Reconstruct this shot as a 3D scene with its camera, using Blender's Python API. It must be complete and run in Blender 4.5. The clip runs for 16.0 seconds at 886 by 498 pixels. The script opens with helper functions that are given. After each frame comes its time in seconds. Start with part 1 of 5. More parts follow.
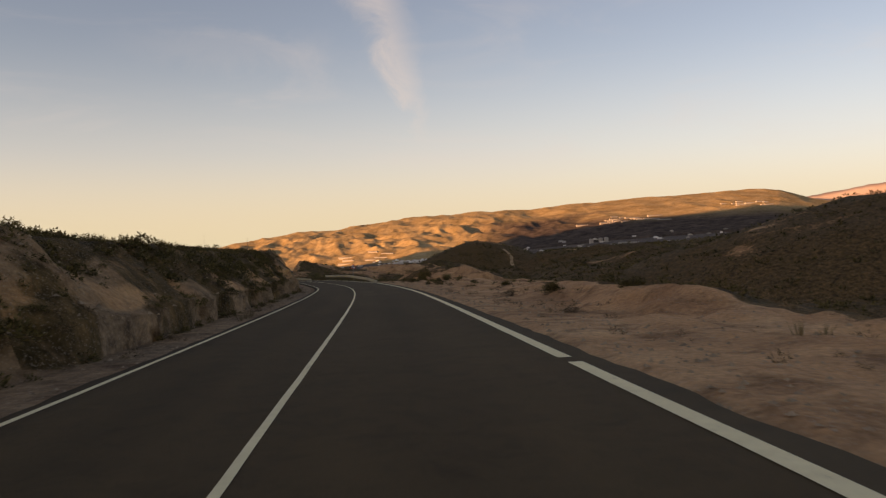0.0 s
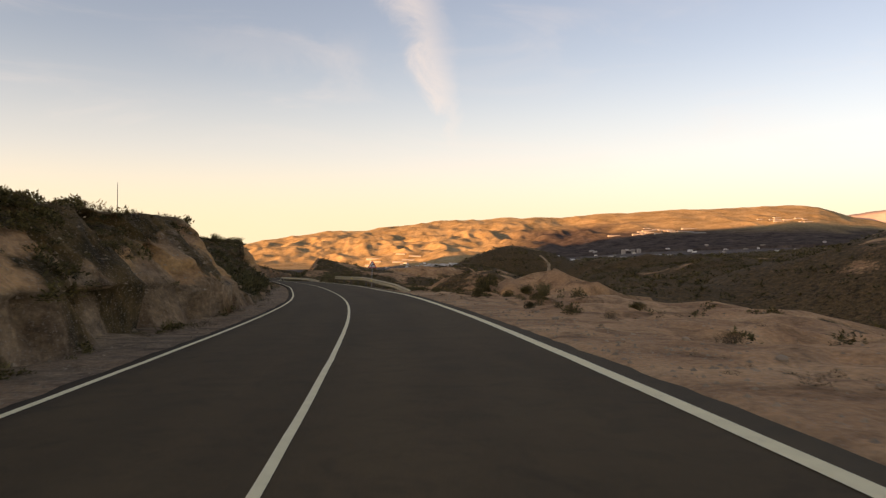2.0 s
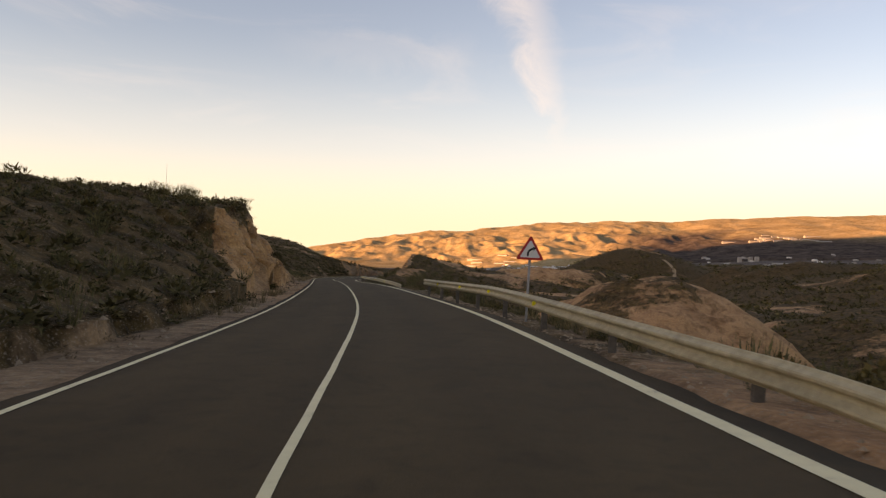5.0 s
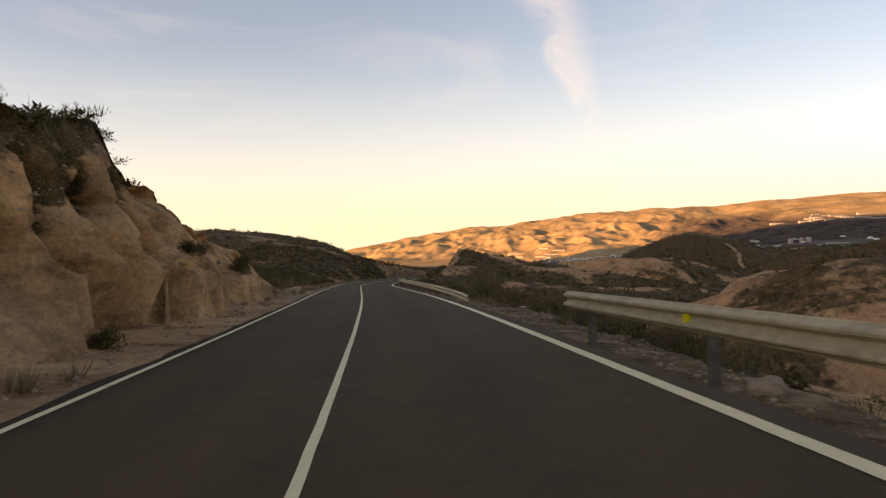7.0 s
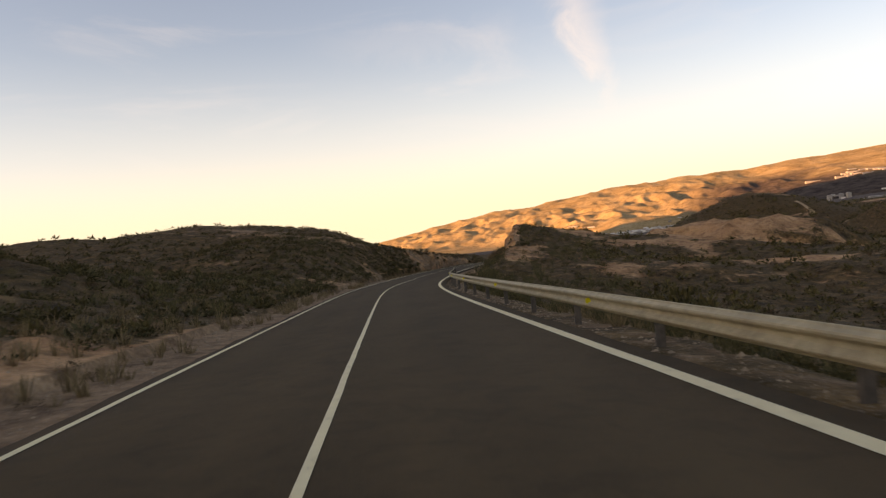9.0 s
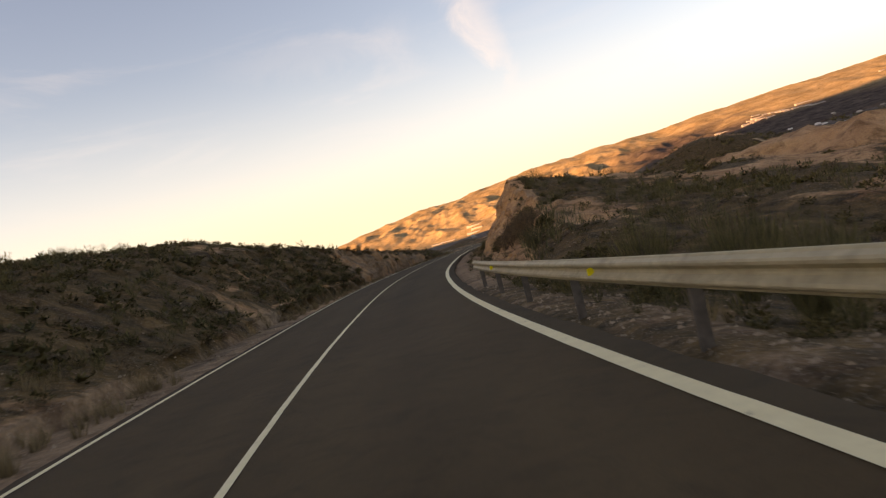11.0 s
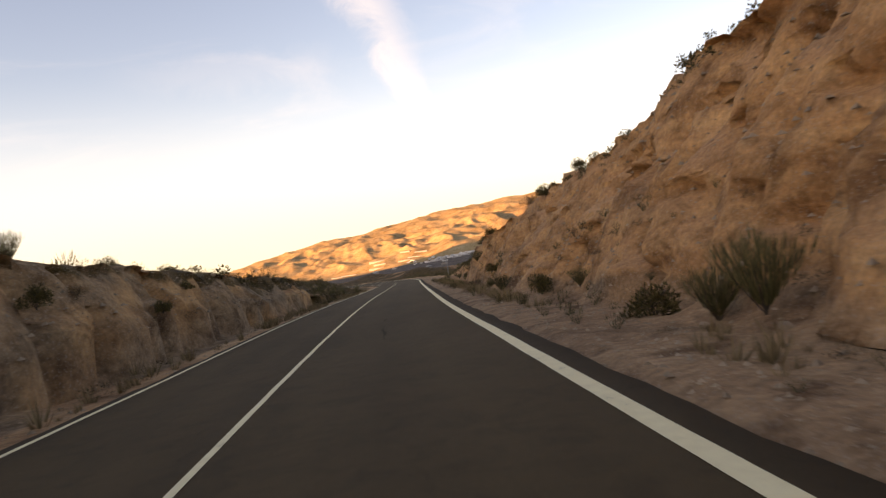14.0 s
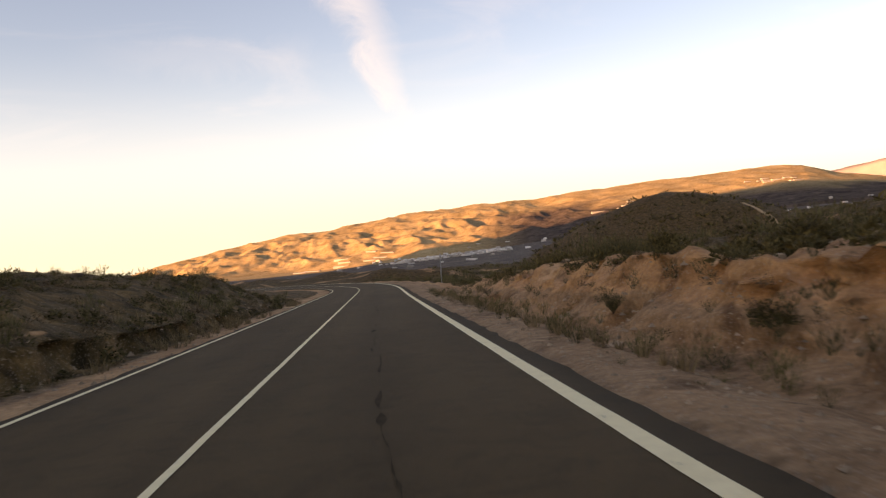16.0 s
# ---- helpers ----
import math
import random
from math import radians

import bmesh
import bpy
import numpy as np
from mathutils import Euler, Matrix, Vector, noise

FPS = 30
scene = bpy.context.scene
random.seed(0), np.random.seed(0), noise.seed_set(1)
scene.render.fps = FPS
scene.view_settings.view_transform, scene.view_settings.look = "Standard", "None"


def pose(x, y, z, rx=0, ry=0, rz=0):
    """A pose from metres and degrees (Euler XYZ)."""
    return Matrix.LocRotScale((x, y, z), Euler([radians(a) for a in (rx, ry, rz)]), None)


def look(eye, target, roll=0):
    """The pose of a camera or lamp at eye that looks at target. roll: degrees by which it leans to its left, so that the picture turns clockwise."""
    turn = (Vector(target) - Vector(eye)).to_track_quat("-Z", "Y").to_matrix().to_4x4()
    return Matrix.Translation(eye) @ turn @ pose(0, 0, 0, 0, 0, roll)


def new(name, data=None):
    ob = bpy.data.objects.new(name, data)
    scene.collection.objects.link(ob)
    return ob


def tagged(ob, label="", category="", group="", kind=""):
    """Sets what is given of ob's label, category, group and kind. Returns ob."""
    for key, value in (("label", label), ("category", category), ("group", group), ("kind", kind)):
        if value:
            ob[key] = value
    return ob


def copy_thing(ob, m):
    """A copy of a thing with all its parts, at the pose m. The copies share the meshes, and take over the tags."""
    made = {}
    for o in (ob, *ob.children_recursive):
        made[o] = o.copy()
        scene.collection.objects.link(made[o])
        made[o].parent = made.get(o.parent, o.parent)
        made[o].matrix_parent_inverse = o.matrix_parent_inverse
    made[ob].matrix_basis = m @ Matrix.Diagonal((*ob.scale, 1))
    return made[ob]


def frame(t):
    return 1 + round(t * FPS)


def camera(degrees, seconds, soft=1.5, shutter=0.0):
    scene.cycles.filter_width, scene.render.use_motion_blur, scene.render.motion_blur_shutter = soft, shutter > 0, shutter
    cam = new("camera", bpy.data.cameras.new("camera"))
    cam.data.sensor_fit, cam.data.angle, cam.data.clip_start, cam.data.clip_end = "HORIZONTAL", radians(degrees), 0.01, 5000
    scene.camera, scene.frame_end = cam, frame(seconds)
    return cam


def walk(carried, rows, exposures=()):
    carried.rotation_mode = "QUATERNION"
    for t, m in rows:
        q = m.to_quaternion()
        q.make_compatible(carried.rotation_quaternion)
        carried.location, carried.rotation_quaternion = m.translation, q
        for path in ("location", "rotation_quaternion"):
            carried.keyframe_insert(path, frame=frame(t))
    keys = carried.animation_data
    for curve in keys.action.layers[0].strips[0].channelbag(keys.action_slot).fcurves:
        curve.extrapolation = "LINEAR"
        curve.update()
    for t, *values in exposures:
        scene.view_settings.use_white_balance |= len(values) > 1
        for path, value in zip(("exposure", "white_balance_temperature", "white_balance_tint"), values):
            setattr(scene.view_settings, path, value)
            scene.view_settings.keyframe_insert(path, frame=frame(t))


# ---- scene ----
FOV = 61.69
cam = camera(FOV, 16.0, soft=1.3, shutter=0.10)
# seconds, eye x, y, z, heading to the left of +y, pitch up, lean to the left
PATH = [
    (0.0, 0.275, 16.504, 0.451, -0.85, -0.93, -1.38),
    (0.5, -0.351, 24.719, 0.096, -0.46, -0.91, -1.55),
    (1.0, -0.991, 32.725, -0.265, -0.01, -1.16, -1.04),
    (1.5, -1.699, 40.658, -0.620, 0.60, -0.84, -0.11),
    (2.0, -2.481, 48.455, -0.976, 1.29, -0.57, 0.93),
    (2.5, -3.338, 56.107, -1.298, 2.32, -0.86, 2.48),
    (3.0, -4.306, 63.560, -1.635, 3.53, -0.81, 3.52),
    (3.5, -5.402, 70.793, -1.983, 4.77, -0.63, 3.40),
    (4.0, -6.489, 77.456, -2.301, 6.17, -0.66, 3.39),
    (4.5, -7.550, 83.474, -2.540, 7.71, -0.68, 3.01),
    (5.0, -8.691, 89.123, -2.775, 9.09, -0.69, 2.39),
    (5.5, -9.953, 94.685, -3.012, 10.16, -0.71, 1.62),
    (6.0, -11.363, 100.450, -3.261, 10.92, -0.76, 0.82),
    (6.5, -13.019, 106.699, -3.539, 11.50, -0.84, 0.08),
    (7.0, -15.033, 113.689, -3.854, 12.13, -0.96, -0.47),
    (7.5, -17.475, 121.797, -4.229, 12.70, -1.06, -0.67),
    (8.0, -20.357, 130.740, -4.654, 13.32, -1.27, -1.52),
    (8.5, -23.511, 140.651, -5.113, 13.99, -1.52, -3.08),
    (9.0, -26.936, 151.241, -5.655, 14.27, -1.78, -5.16),
    (9.5, -30.514, 162.257, -6.270, 13.90, -2.02, -7.52),
    (10.0, -34.114, 173.453, -6.909, 12.79, -2.25, -9.95),
    (10.5, -37.553, 184.586, -7.525, 11.04, -2.42, -12.25),
    (11.0, -40.478, 195.455, -8.096, 8.99, -2.54, -14.19),
    (11.5, -42.928, 206.000, -8.656, 7.04, -2.63, -13.78),
    (12.0, -45.029, 216.410, -9.179, 5.24, -2.22, -12.58),
    (12.5, -46.926, 226.702, -9.614, 3.78, -1.14, -10.14),
    (13.0, -48.561, 237.067, -10.010, 2.79, -1.31, -8.60),
    (13.5, -49.914, 247.436, -10.409, 1.89, -1.36, -9.15),
    (14.0, -51.125, 257.599, -10.828, 0.98, -1.10, -8.45),
    (14.5, -52.216, 267.659, -11.217, 0.19, -1.22, -7.89),
    (15.0, -53.105, 277.793, -11.659, -0.61, -1.26, -7.37),
    (15.5, -53.857, 287.946, -12.085, -1.26, -1.00, -6.43),
    (16.0, -54.557, 298.137, -12.523, -1.64, -1.06, -4.08),
]


def rider(x, y, z, head, pitch, lean):
    a, p = radians(head), radians(pitch)
    way = Vector((-math.sin(a) * math.cos(p), math.cos(a) * math.cos(p), math.sin(p)))
    eye = Vector((x, y, z))
    return look(eye, eye + way * 10, lean)


EXPOSURES = [(0.0, 0.86, 9300, 33), (1.0, 1.24, 9350, 33), (2.0, 1.3, 9500, 33), (4.0, 1.38, 9500, 33), (8.0, 1.45, 9500, 33), (11.0, 1.5, 9500, 34), (12.5, 1.7, 9500, 35), (14.5, 1.8, 9500, 35), (16.0, 1.65, 9500, 35)]
walk(cam, [(r[0], rider(*r[1:])) for r in PATH], EXPOSURES)

# ---- world and sun ----
SUN_AZ, SUN_EL = 125.0, 4.5      # degrees to the left of +y, and above the horizon
world = bpy.data.worlds.new("world")
scene.world = world
world.use_nodes = True
wn, wl = world.node_tree.nodes, world.node_tree.links
wn.clear()
w_out = wn.new("ShaderNodeOutputWorld")
w_bg = wn.new("ShaderNodeBackground")
w_sky = wn.new("ShaderNodeTexSky")
w_sky.sky_type = "NISHITA"
w_sky.sun_disc = False
w_sky.sun_elevation = radians(SUN_EL + 6)
w_sky.sun_rotation = radians(-SUN_AZ)
w_sky.altitude = 500
w_sky.dust_density = 0.7
w_sky.ozone_density = 1.8
w_bg.inputs["Strength"].default_value = 0.095


def wmath(op, a, b=0.0, clamp=False):
    n = wn.new("ShaderNodeMath")
    n.operation, n.use_clamp = op, clamp
    for sock, v in zip(n.inputs, (a, b)):
        if isinstance(v, (int, float)):
            sock.default_value = v
        else:
            wl.new(v, sock)
    return n.outputs[0]


def wstep(v, a, b):
    n = wn.new("ShaderNodeMapRange")
    n.interpolation_type = "SMOOTHSTEP"
    wl.new(v, n.inputs[0])
    n.inputs[1].default_value, n.inputs[2].default_value = a, b
    return n.outputs[0]


def wnoise(vec, scale, stretch, detail=6, rough=0.6, distort=0.0):
    mp = wn.new("ShaderNodeMapping")
    mp.inputs["Scale"].default_value = stretch
    wl.new(vec, mp.inputs[0])
    n = wn.new("ShaderNodeTexNoise")
    n.inputs["Scale"].default_value, n.inputs["Detail"].default_value, n.inputs["Roughness"].default_value = scale, detail, rough
    n.inputs["Distortion"].default_value = distort
    wl.new(mp.outputs[0], n.inputs["Vector"])
    return n.outputs[0]


w_co = wn.new("ShaderNodeTexCoord")
w_xyz = wn.new("ShaderNodeSeparateXYZ")
wl.new(w_co.outputs["Generated"], w_xyz.inputs[0])
w_az = wmath("MULTIPLY", wmath("ARCTAN2", wmath("MULTIPLY", w_xyz.outputs[0], -1.0), w_xyz.outputs[1]), 57.296)
w_el = wmath("MULTIPLY", wmath("ARCSINE", w_xyz.outputs[2]), 57.296)
# a tall wisp of cloud that leans to the right as it comes down
puff = wmath("SUBTRACT", wnoise(w_co.outputs["Generated"], 16.0, (1, 1, 1), 7, 0.62, 0.6), 0.5)
lean = wmath("ADD", wmath("MULTIPLY", wmath("SUBTRACT", w_el, 8.0), 0.36), 0.5)
lean = wmath("ADD", lean, wmath("MULTIPLY", puff, 4.5))
off = wmath("ABSOLUTE", wmath("SUBTRACT", w_az, lean))
wide = wmath("ADD", 0.6, wmath("MULTIPLY", wmath("MAXIMUM", wmath("SUBTRACT", w_el, 8.0), 0.0), 0.23))
wisp = wmath("SUBTRACT", 1.0, wstep(wmath("DIVIDE", off, wide), 0.0, 1.3))
wisp = wmath("MULTIPLY", wisp, wstep(w_el, 6.5, 11.0))
wisp = wmath("MULTIPLY", wisp, wmath("ADD", 0.72, wmath("MULTIPLY", puff, 2.6)), True)
# a faint level streak and thin haze of cirrus
streak = wmath("SUBTRACT", 1.0, wstep(wmath("ABSOLUTE", wmath("SUBTRACT", w_el, wmath("ADD", 14.0, wmath("MULTIPLY", puff, 4.0)))), 0.2, 1.9))
streak = wmath("MULTIPLY", wmath("MULTIPLY", streak, wstep(w_az, 5.0, 10.0)), wmath("SUBTRACT", 1.0, wstep(w_az, 17.0, 25.0)))
cirrus = wstep(wnoise(w_co.outputs["Generated"], 3.2, (1.0, 1.0, 4.5), 7, 0.6, 0.8), 0.48, 0.78)
cloud = wmath("ADD", wmath("MULTIPLY", wisp, 0.5), wmath("ADD", wmath("MULTIPLY", streak, 0.08), wmath("MULTIPLY", cirrus, 0.2)), True)
w_mix = wn.new("ShaderNodeMix")
w_mix.data_type = "RGBA"
wl.new(cloud, w_mix.inputs[0])
wl.new(w_sky.outputs[0], w_mix.inputs[6])
w_mix.inputs[7].default_value = (3.6, 4.0, 4.1, 1)
# pale haze that thickens towards the horizon
w_col = w_mix.outputs[2]
for top, most, tone in ((15.0, 0.70, (3.25, 3.95, 4.5, 1)), (7.0, 0.80, (3.8, 4.2, 3.0, 1))):
    haze = wmath("MULTIPLY", wmath("SUBTRACT", 1.0, wstep(w_el, -1.0, top)), most)
    w_haze = wn.new("ShaderNodeMix")
    w_haze.data_type = "RGBA"
    wl.new(haze, w_haze.inputs[0])
    wl.new(w_col, w_haze.inputs[6])
    w_haze.inputs[7].default_value = tone
    w_col = w_haze.outputs[2]
wl.new(w_col, w_bg.inputs[0])
wl.new(w_bg.outputs[0], w_out.inputs[0])

sun_way = Vector((-math.sin(radians(SUN_AZ)) * math.cos(radians(SUN_EL)), math.cos(radians(SUN_AZ)) * math.cos(radians(SUN_EL)), math.sin(radians(SUN_EL))))
sun = new("sun", bpy.data.lights.new("sun", "SUN"))
sun.data.energy = 5.0
sun.data.angle = radians(0.5)
sun.data.color = (1.0, 0.62, 0.31)
sun.matrix_world = look(sun_way * 100, (0, 0, 0))

# road alignment at stations 12 m apart: curvature, grade, cross slope
KAP = [0.00853, 0.00595, 0.00314, 0.00004, 0.00065, 0.00182, 0.00236, 0.00370, 0.00460, 0.00032, 0.00443, 0.00114, 0.00096, 0.00100, -0.00005, -0.00017, -0.00060, -0.00312, -0.00408, -0.00237, -0.00239, -0.00362, -0.00190, -0.00095, -0.00082, -0.00123, -0.00020, -0.00034, 0.00001, -0.00013, -0.00060, 0.00200, 0.00700, 0.01000, 0.01100, 0.01000, 0.00800, 0.00600, 0.00400]
GRADE = [-0.0431, -0.0433, -0.0436, -0.0438, -0.0424, -0.0422, -0.0457, -0.0454, -0.0436, -0.0416, -0.0421, -0.0443, -0.0437, -0.0469, -0.0525, -0.0550, -0.0536, -0.0513, -0.0513, -0.0500, -0.0417, -0.0393, -0.0398, -0.0393, -0.0418, -0.0420, -0.0442, -0.0480, -0.0477, -0.0462, -0.0441, -0.0430, -0.0420, -0.0400, -0.0400, -0.0400, -0.0400, -0.0400, -0.0400]
BANK = [0.0099, 0.0110, 0.0133, 0.0164, 0.0139, 0.0109, 0.0113, 0.0170, 0.0322, 0.0184, 0.0153, 0.0007, -0.0055, -0.0140, -0.0214, -0.0232, -0.0249, -0.0254, -0.0301, -0.0333, -0.0352, -0.0275, -0.0216, -0.0180, -0.0021, -0.0076, -0.0022, -0.0017, 0.0037, 0.0043, 0.0032, 0.0100, 0.0200, 0.0300, 0.0300, 0.0300, 0.0300, 0.0200, 0.0200]
LANE_L, LANE_R = 2.28, 3.16


# ---- materials ----
def material(name):
    m = bpy.data.materials.new(name)
    m.use_nodes = True
    nt = m.node_tree
    b = nt.nodes["Principled BSDF"]
    return m, nt, b


def ramp(nt, fac, stops):
    r = nt.nodes.new("ShaderNodeValToRGB")
    e = r.color_ramp.elements
    e[0].position, e[0].color = stops[0][0], (*stops[0][1], 1)
    e[1].position, e[1].color = stops[-1][0], (*stops[-1][1], 1)
    for p, c in stops[1:-1]:
        n = e.new(p)
        n.color = (*c, 1)
    nt.links.new(fac, r.inputs[0])
    return r.outputs[0]


def tex(nt, scale, detail=4.0, rough=0.55, kind="noise", stretch=None, distort=0.0):
    g = nt.nodes.new("ShaderNodeNewGeometry")
    src = g.outputs["Position"]
    if stretch:
        mp = nt.nodes.new("ShaderNodeMapping")
        mp.inputs["Scale"].default_value = stretch
        nt.links.new(src, mp.inputs[0])
        src = mp.outputs[0]
    if kind == "noise":
        n = nt.nodes.new("ShaderNodeTexNoise")
        n.inputs["Detail"].default_value, n.inputs["Roughness"].default_value = detail, rough
        n.inputs["Distortion"].default_value = distort
    else:
        n = nt.nodes.new("ShaderNodeTexVoronoi")
    n.inputs["Scale"].default_value = scale
    nt.links.new(src, n.inputs["Vector"])
    return n.outputs[0]


def blend(nt, fac, a, b, mode="MIX"):
    m = nt.nodes.new("ShaderNodeMix")
    m.data_type, m.blend_type = "RGBA", mode
    for sock, v in ((0, fac), (6, a), (7, b)):
        if isinstance(v, (int, float)):
            m.inputs[sock].default_value = v
        elif isinstance(v, tuple):
            m.inputs[sock].default_value = (*v, 1)
        else:
            nt.links.new(v, m.inputs[sock])
    return m.outputs[2]


def relief(nt, b, height, strength, distance):
    n = nt.nodes.new("ShaderNodeBump")
    n.inputs["Strength"].default_value, n.inputs["Distance"].default_value = strength, distance
    nt.links.new(height, n.inputs["Height"])
    nt.links.new(n.outputs[0], b.inputs["Normal"])


def plain(name, color, rough=0.8, metal=0.0, scale=4.0, vary=0.25, bump=0.0, bump_scale=60.0, gloss=0.3):
    m, nt, b = material(name)
    dark = tuple(c * (1 - vary) for c in color)
    lite = tuple(min(1, c * (1 + vary)) for c in color)
    c = ramp(nt, tex(nt, scale), [(0.3, dark), (0.7, lite)])
    nt.links.new(c, b.inputs["Base Color"])
    b.inputs["Roughness"].default_value, b.inputs["Metallic"].default_value = rough, metal
    b.inputs["Specular IOR Level"].default_value = gloss
    if bump:
        relief(nt, b, tex(nt, bump_scale, 3), bump, 0.02)
    return m


def ground_material():
    m, nt, b = material("earth")
    g = nt.nodes.new("ShaderNodeNewGeometry")
    sep = nt.nodes.new("ShaderNodeSeparateXYZ")
    nt.links.new(g.outputs["Normal"], sep.inputs[0])
    flat = ramp(nt, sep.outputs[2], [(0.60, (0, 0, 0)), (0.90, (1, 1, 1))])
    soil = ramp(nt, tex(nt, 0.35, 6, 0.6), [(0.3, (0.310, 0.160, 0.077)), (0.52, (0.495, 0.277, 0.138)), (0.72, (0.600, 0.368, 0.196))])
    cut = ramp(nt, tex(nt, 1.0, 6, 0.6, stretch=(0.7, 0.7, 2.2), distort=0.6), [(0.28, (0.275, 0.134, 0.056)), (0.5, (0.480, 0.255, 0.110)), (0.75, (0.600, 0.355, 0.165))])
    scrub = ramp(nt, tex(nt, 1.1, 5, 0.7), [(0.36, (0.046, 0.031, 0.011)), (0.55, (0.122, 0.075, 0.029)), (0.7, (0.215, 0.128, 0.053))])
    at = nt.nodes.new("ShaderNodeAttribute")
    at.attribute_name = "cover"
    mixed = nt.nodes.new("ShaderNodeMath")
    mixed.operation = "ADD"
    nt.links.new(at.outputs["Fac"], mixed.inputs[0])
    patch = ramp(nt, tex(nt, 0.8, 5, 0.7), [(0.3, (0, 0, 0)), (0.7, (0.6, 0.6, 0.6))])
    nt.links.new(patch, mixed.inputs[1])
    cover = ramp(nt, mixed.outputs[0], [(0.62, (0, 0, 0)), (0.88, (1, 1, 1))])
    c = blend(nt, flat, cut, soil)
    cap = nt.nodes.new("ShaderNodeAttribute")
    cap.attribute_name = "caprock"
    crust = ramp(nt, tex(nt, 2.2, 6, 0.7, stretch=(1, 1, 1.8)), [(0.32, (0.110, 0.074, 0.045)), (0.5, (0.225, 0.150, 0.090)), (0.7, (0.370, 0.255, 0.155))])
    # the shade and haze over the far valley floor, put into the colour
    shade_mask = nt.nodes.new("ShaderNodeAttribute")
    shade_mask.attribute_name = "valley_shade"
    shade_tone = ramp(nt, tex(nt, 0.02, 6, 0.7), [(0.35, (0.060, 0.044, 0.036)), (0.55, (0.12, 0.092, 0.074)), (0.75, (0.21, 0.16, 0.12))])
    c = blend(nt, cap.outputs["Fac"], c, crust)
    c = blend(nt, cover, c, scrub)
    c = blend(nt, shade_mask.outputs["Fac"], c, shade_tone)
    grit = ramp(nt, tex(nt, 9.0, 4, 0.7), [(0.3, (0.66, 0.66, 0.66)), (0.7, (1.22, 1.20, 1.17))])
    c = blend(nt, 1.0, c, grit, "MULTIPLY")
    stain = ramp(nt, tex(nt, 0.8, 5, 0.65, distort=0.7), [(0.34, (0.50, 0.46, 0.43)), (0.50, (1.0, 1.0, 1.0)), (0.72, (1.14, 1.12, 1.08))])
    c = blend(nt, 1.0, c, stain, "MULTIPLY")
    pebble = ramp(nt, tex(nt, 26.0, 2, 0.5), [(0.60, (0, 0, 0)), (0.66, (1, 1, 1))])
    c = blend(nt, pebble, c, blend(nt, 0.35, c, (0.42, 0.35, 0.28)))
    nt.links.new(c, b.inputs["Base Color"])
    b.inputs["Roughness"].default_value = 0.95
    b.inputs["Specular IOR Level"].default_value = 0.15
    relief(nt, b, tex(nt, 3.5, 6, 0.62), 0.9, 0.10)
    return m


def leaf_material(name, low, high):
    m, nt, b = material(name)
    r = nt.nodes.new("ShaderNodeNewGeometry")
    c = ramp(nt, r.outputs["Random Per Island"], [(0.0, low), (1.0, high)])
    o = nt.nodes.new("ShaderNodeObjectInfo")
    k = ramp(nt, o.outputs["Random"], [(0.0, (0.75, 0.75, 0.75)), (1.0, (1.25, 1.2, 1.1))])
    nt.links.new(blend(nt, 1.0, c, k, "MULTIPLY"), b.inputs["Base Color"])
    b.inputs["Roughness"].default_value = 0.8
    b.inputs["Specular IOR Level"].default_value = 0.2
    return m


def zinc_material():
    m, nt, b = material("galvanised_steel")
    c = ramp(nt, tex(nt, 6.0, 5, 0.65), [(0.3, (0.3600, 0.3000, 0.1764)), (0.7, (0.5200, 0.4400, 0.2646))])
    dirt = ramp(nt, tex(nt, 1.3, 5, 0.7), [(0.45, (0, 0, 0)), (0.75, (0.55, 0.55, 0.55))])
    nt.links.new(blend(nt, dirt, c, (0.2200, 0.1700, 0.1008)), b.inputs["Base Color"])
    b.inputs["Metallic"].default_value, b.inputs["Roughness"].default_value = 0.15, 0.65
    return m


def asphalt_material():
    m, nt, b = material("asphalt")
    base = ramp(nt, tex(nt, 0.5, 5, 0.6, stretch=(1, 0.25, 1)), [(0.3, (0.066, 0.043, 0.0195)), (0.7, (0.093, 0.061, 0.0285))])
    grain = ramp(nt, tex(nt, 140.0, 2, 0.7), [(0.3, (0.65, 0.65, 0.65)), (0.72, (1.4, 1.38, 1.34))])
    c = blend(nt, 1.0, base, grain, "MULTIPLY")
    # tyre tracks a little paler than the oily middle of each lane
    at = nt.nodes.new("ShaderNodeAttribute")
    at.attribute_name = "across"
    track = ramp(nt, at.outputs["Fac"], [(0.0, (0.80, 0.80, 0.80)), (0.07, (1.0, 1.0, 1.0)), (0.12, (1.10, 1.09, 1.08)), (0.21, (0.95, 0.95, 0.95)), (0.30, (1.09, 1.08, 1.07)), (0.385, (0.90, 0.90, 0.90)), (0.41, (0.92, 0.92, 0.92)), (0.52, (1.08, 1.08, 1.07)), (0.635, (0.90, 0.90, 0.90)), (0.77, (1.08, 1.08, 1.07)), (0.88, (1.0, 1.0, 1.0)), (0.945, (0.93, 0.93, 0.93)), (1.0, (0.84, 0.82, 0.80))])
    c = blend(nt, 1.0, c, track, "MULTIPLY")
    blot = ramp(nt, tex(nt, 2.3, 6, 0.7, distort=0.8), [(0.34, (0.80, 0.80, 0.81)), (0.5, (1.0, 1.0, 1.0)), (0.7, (1.09, 1.08, 1.06))])
    c = blend(nt, 1.0, c, blot, "MULTIPLY")
    nt.links.new(c, b.inputs["Base Color"])
    b.inputs["Roughness"].default_value = 0.92
    b.inputs["Specular IOR Level"].default_value = 0.18
    relief(nt, b, tex(nt, 110.0, 2), 0.5, 0.01)
    return m


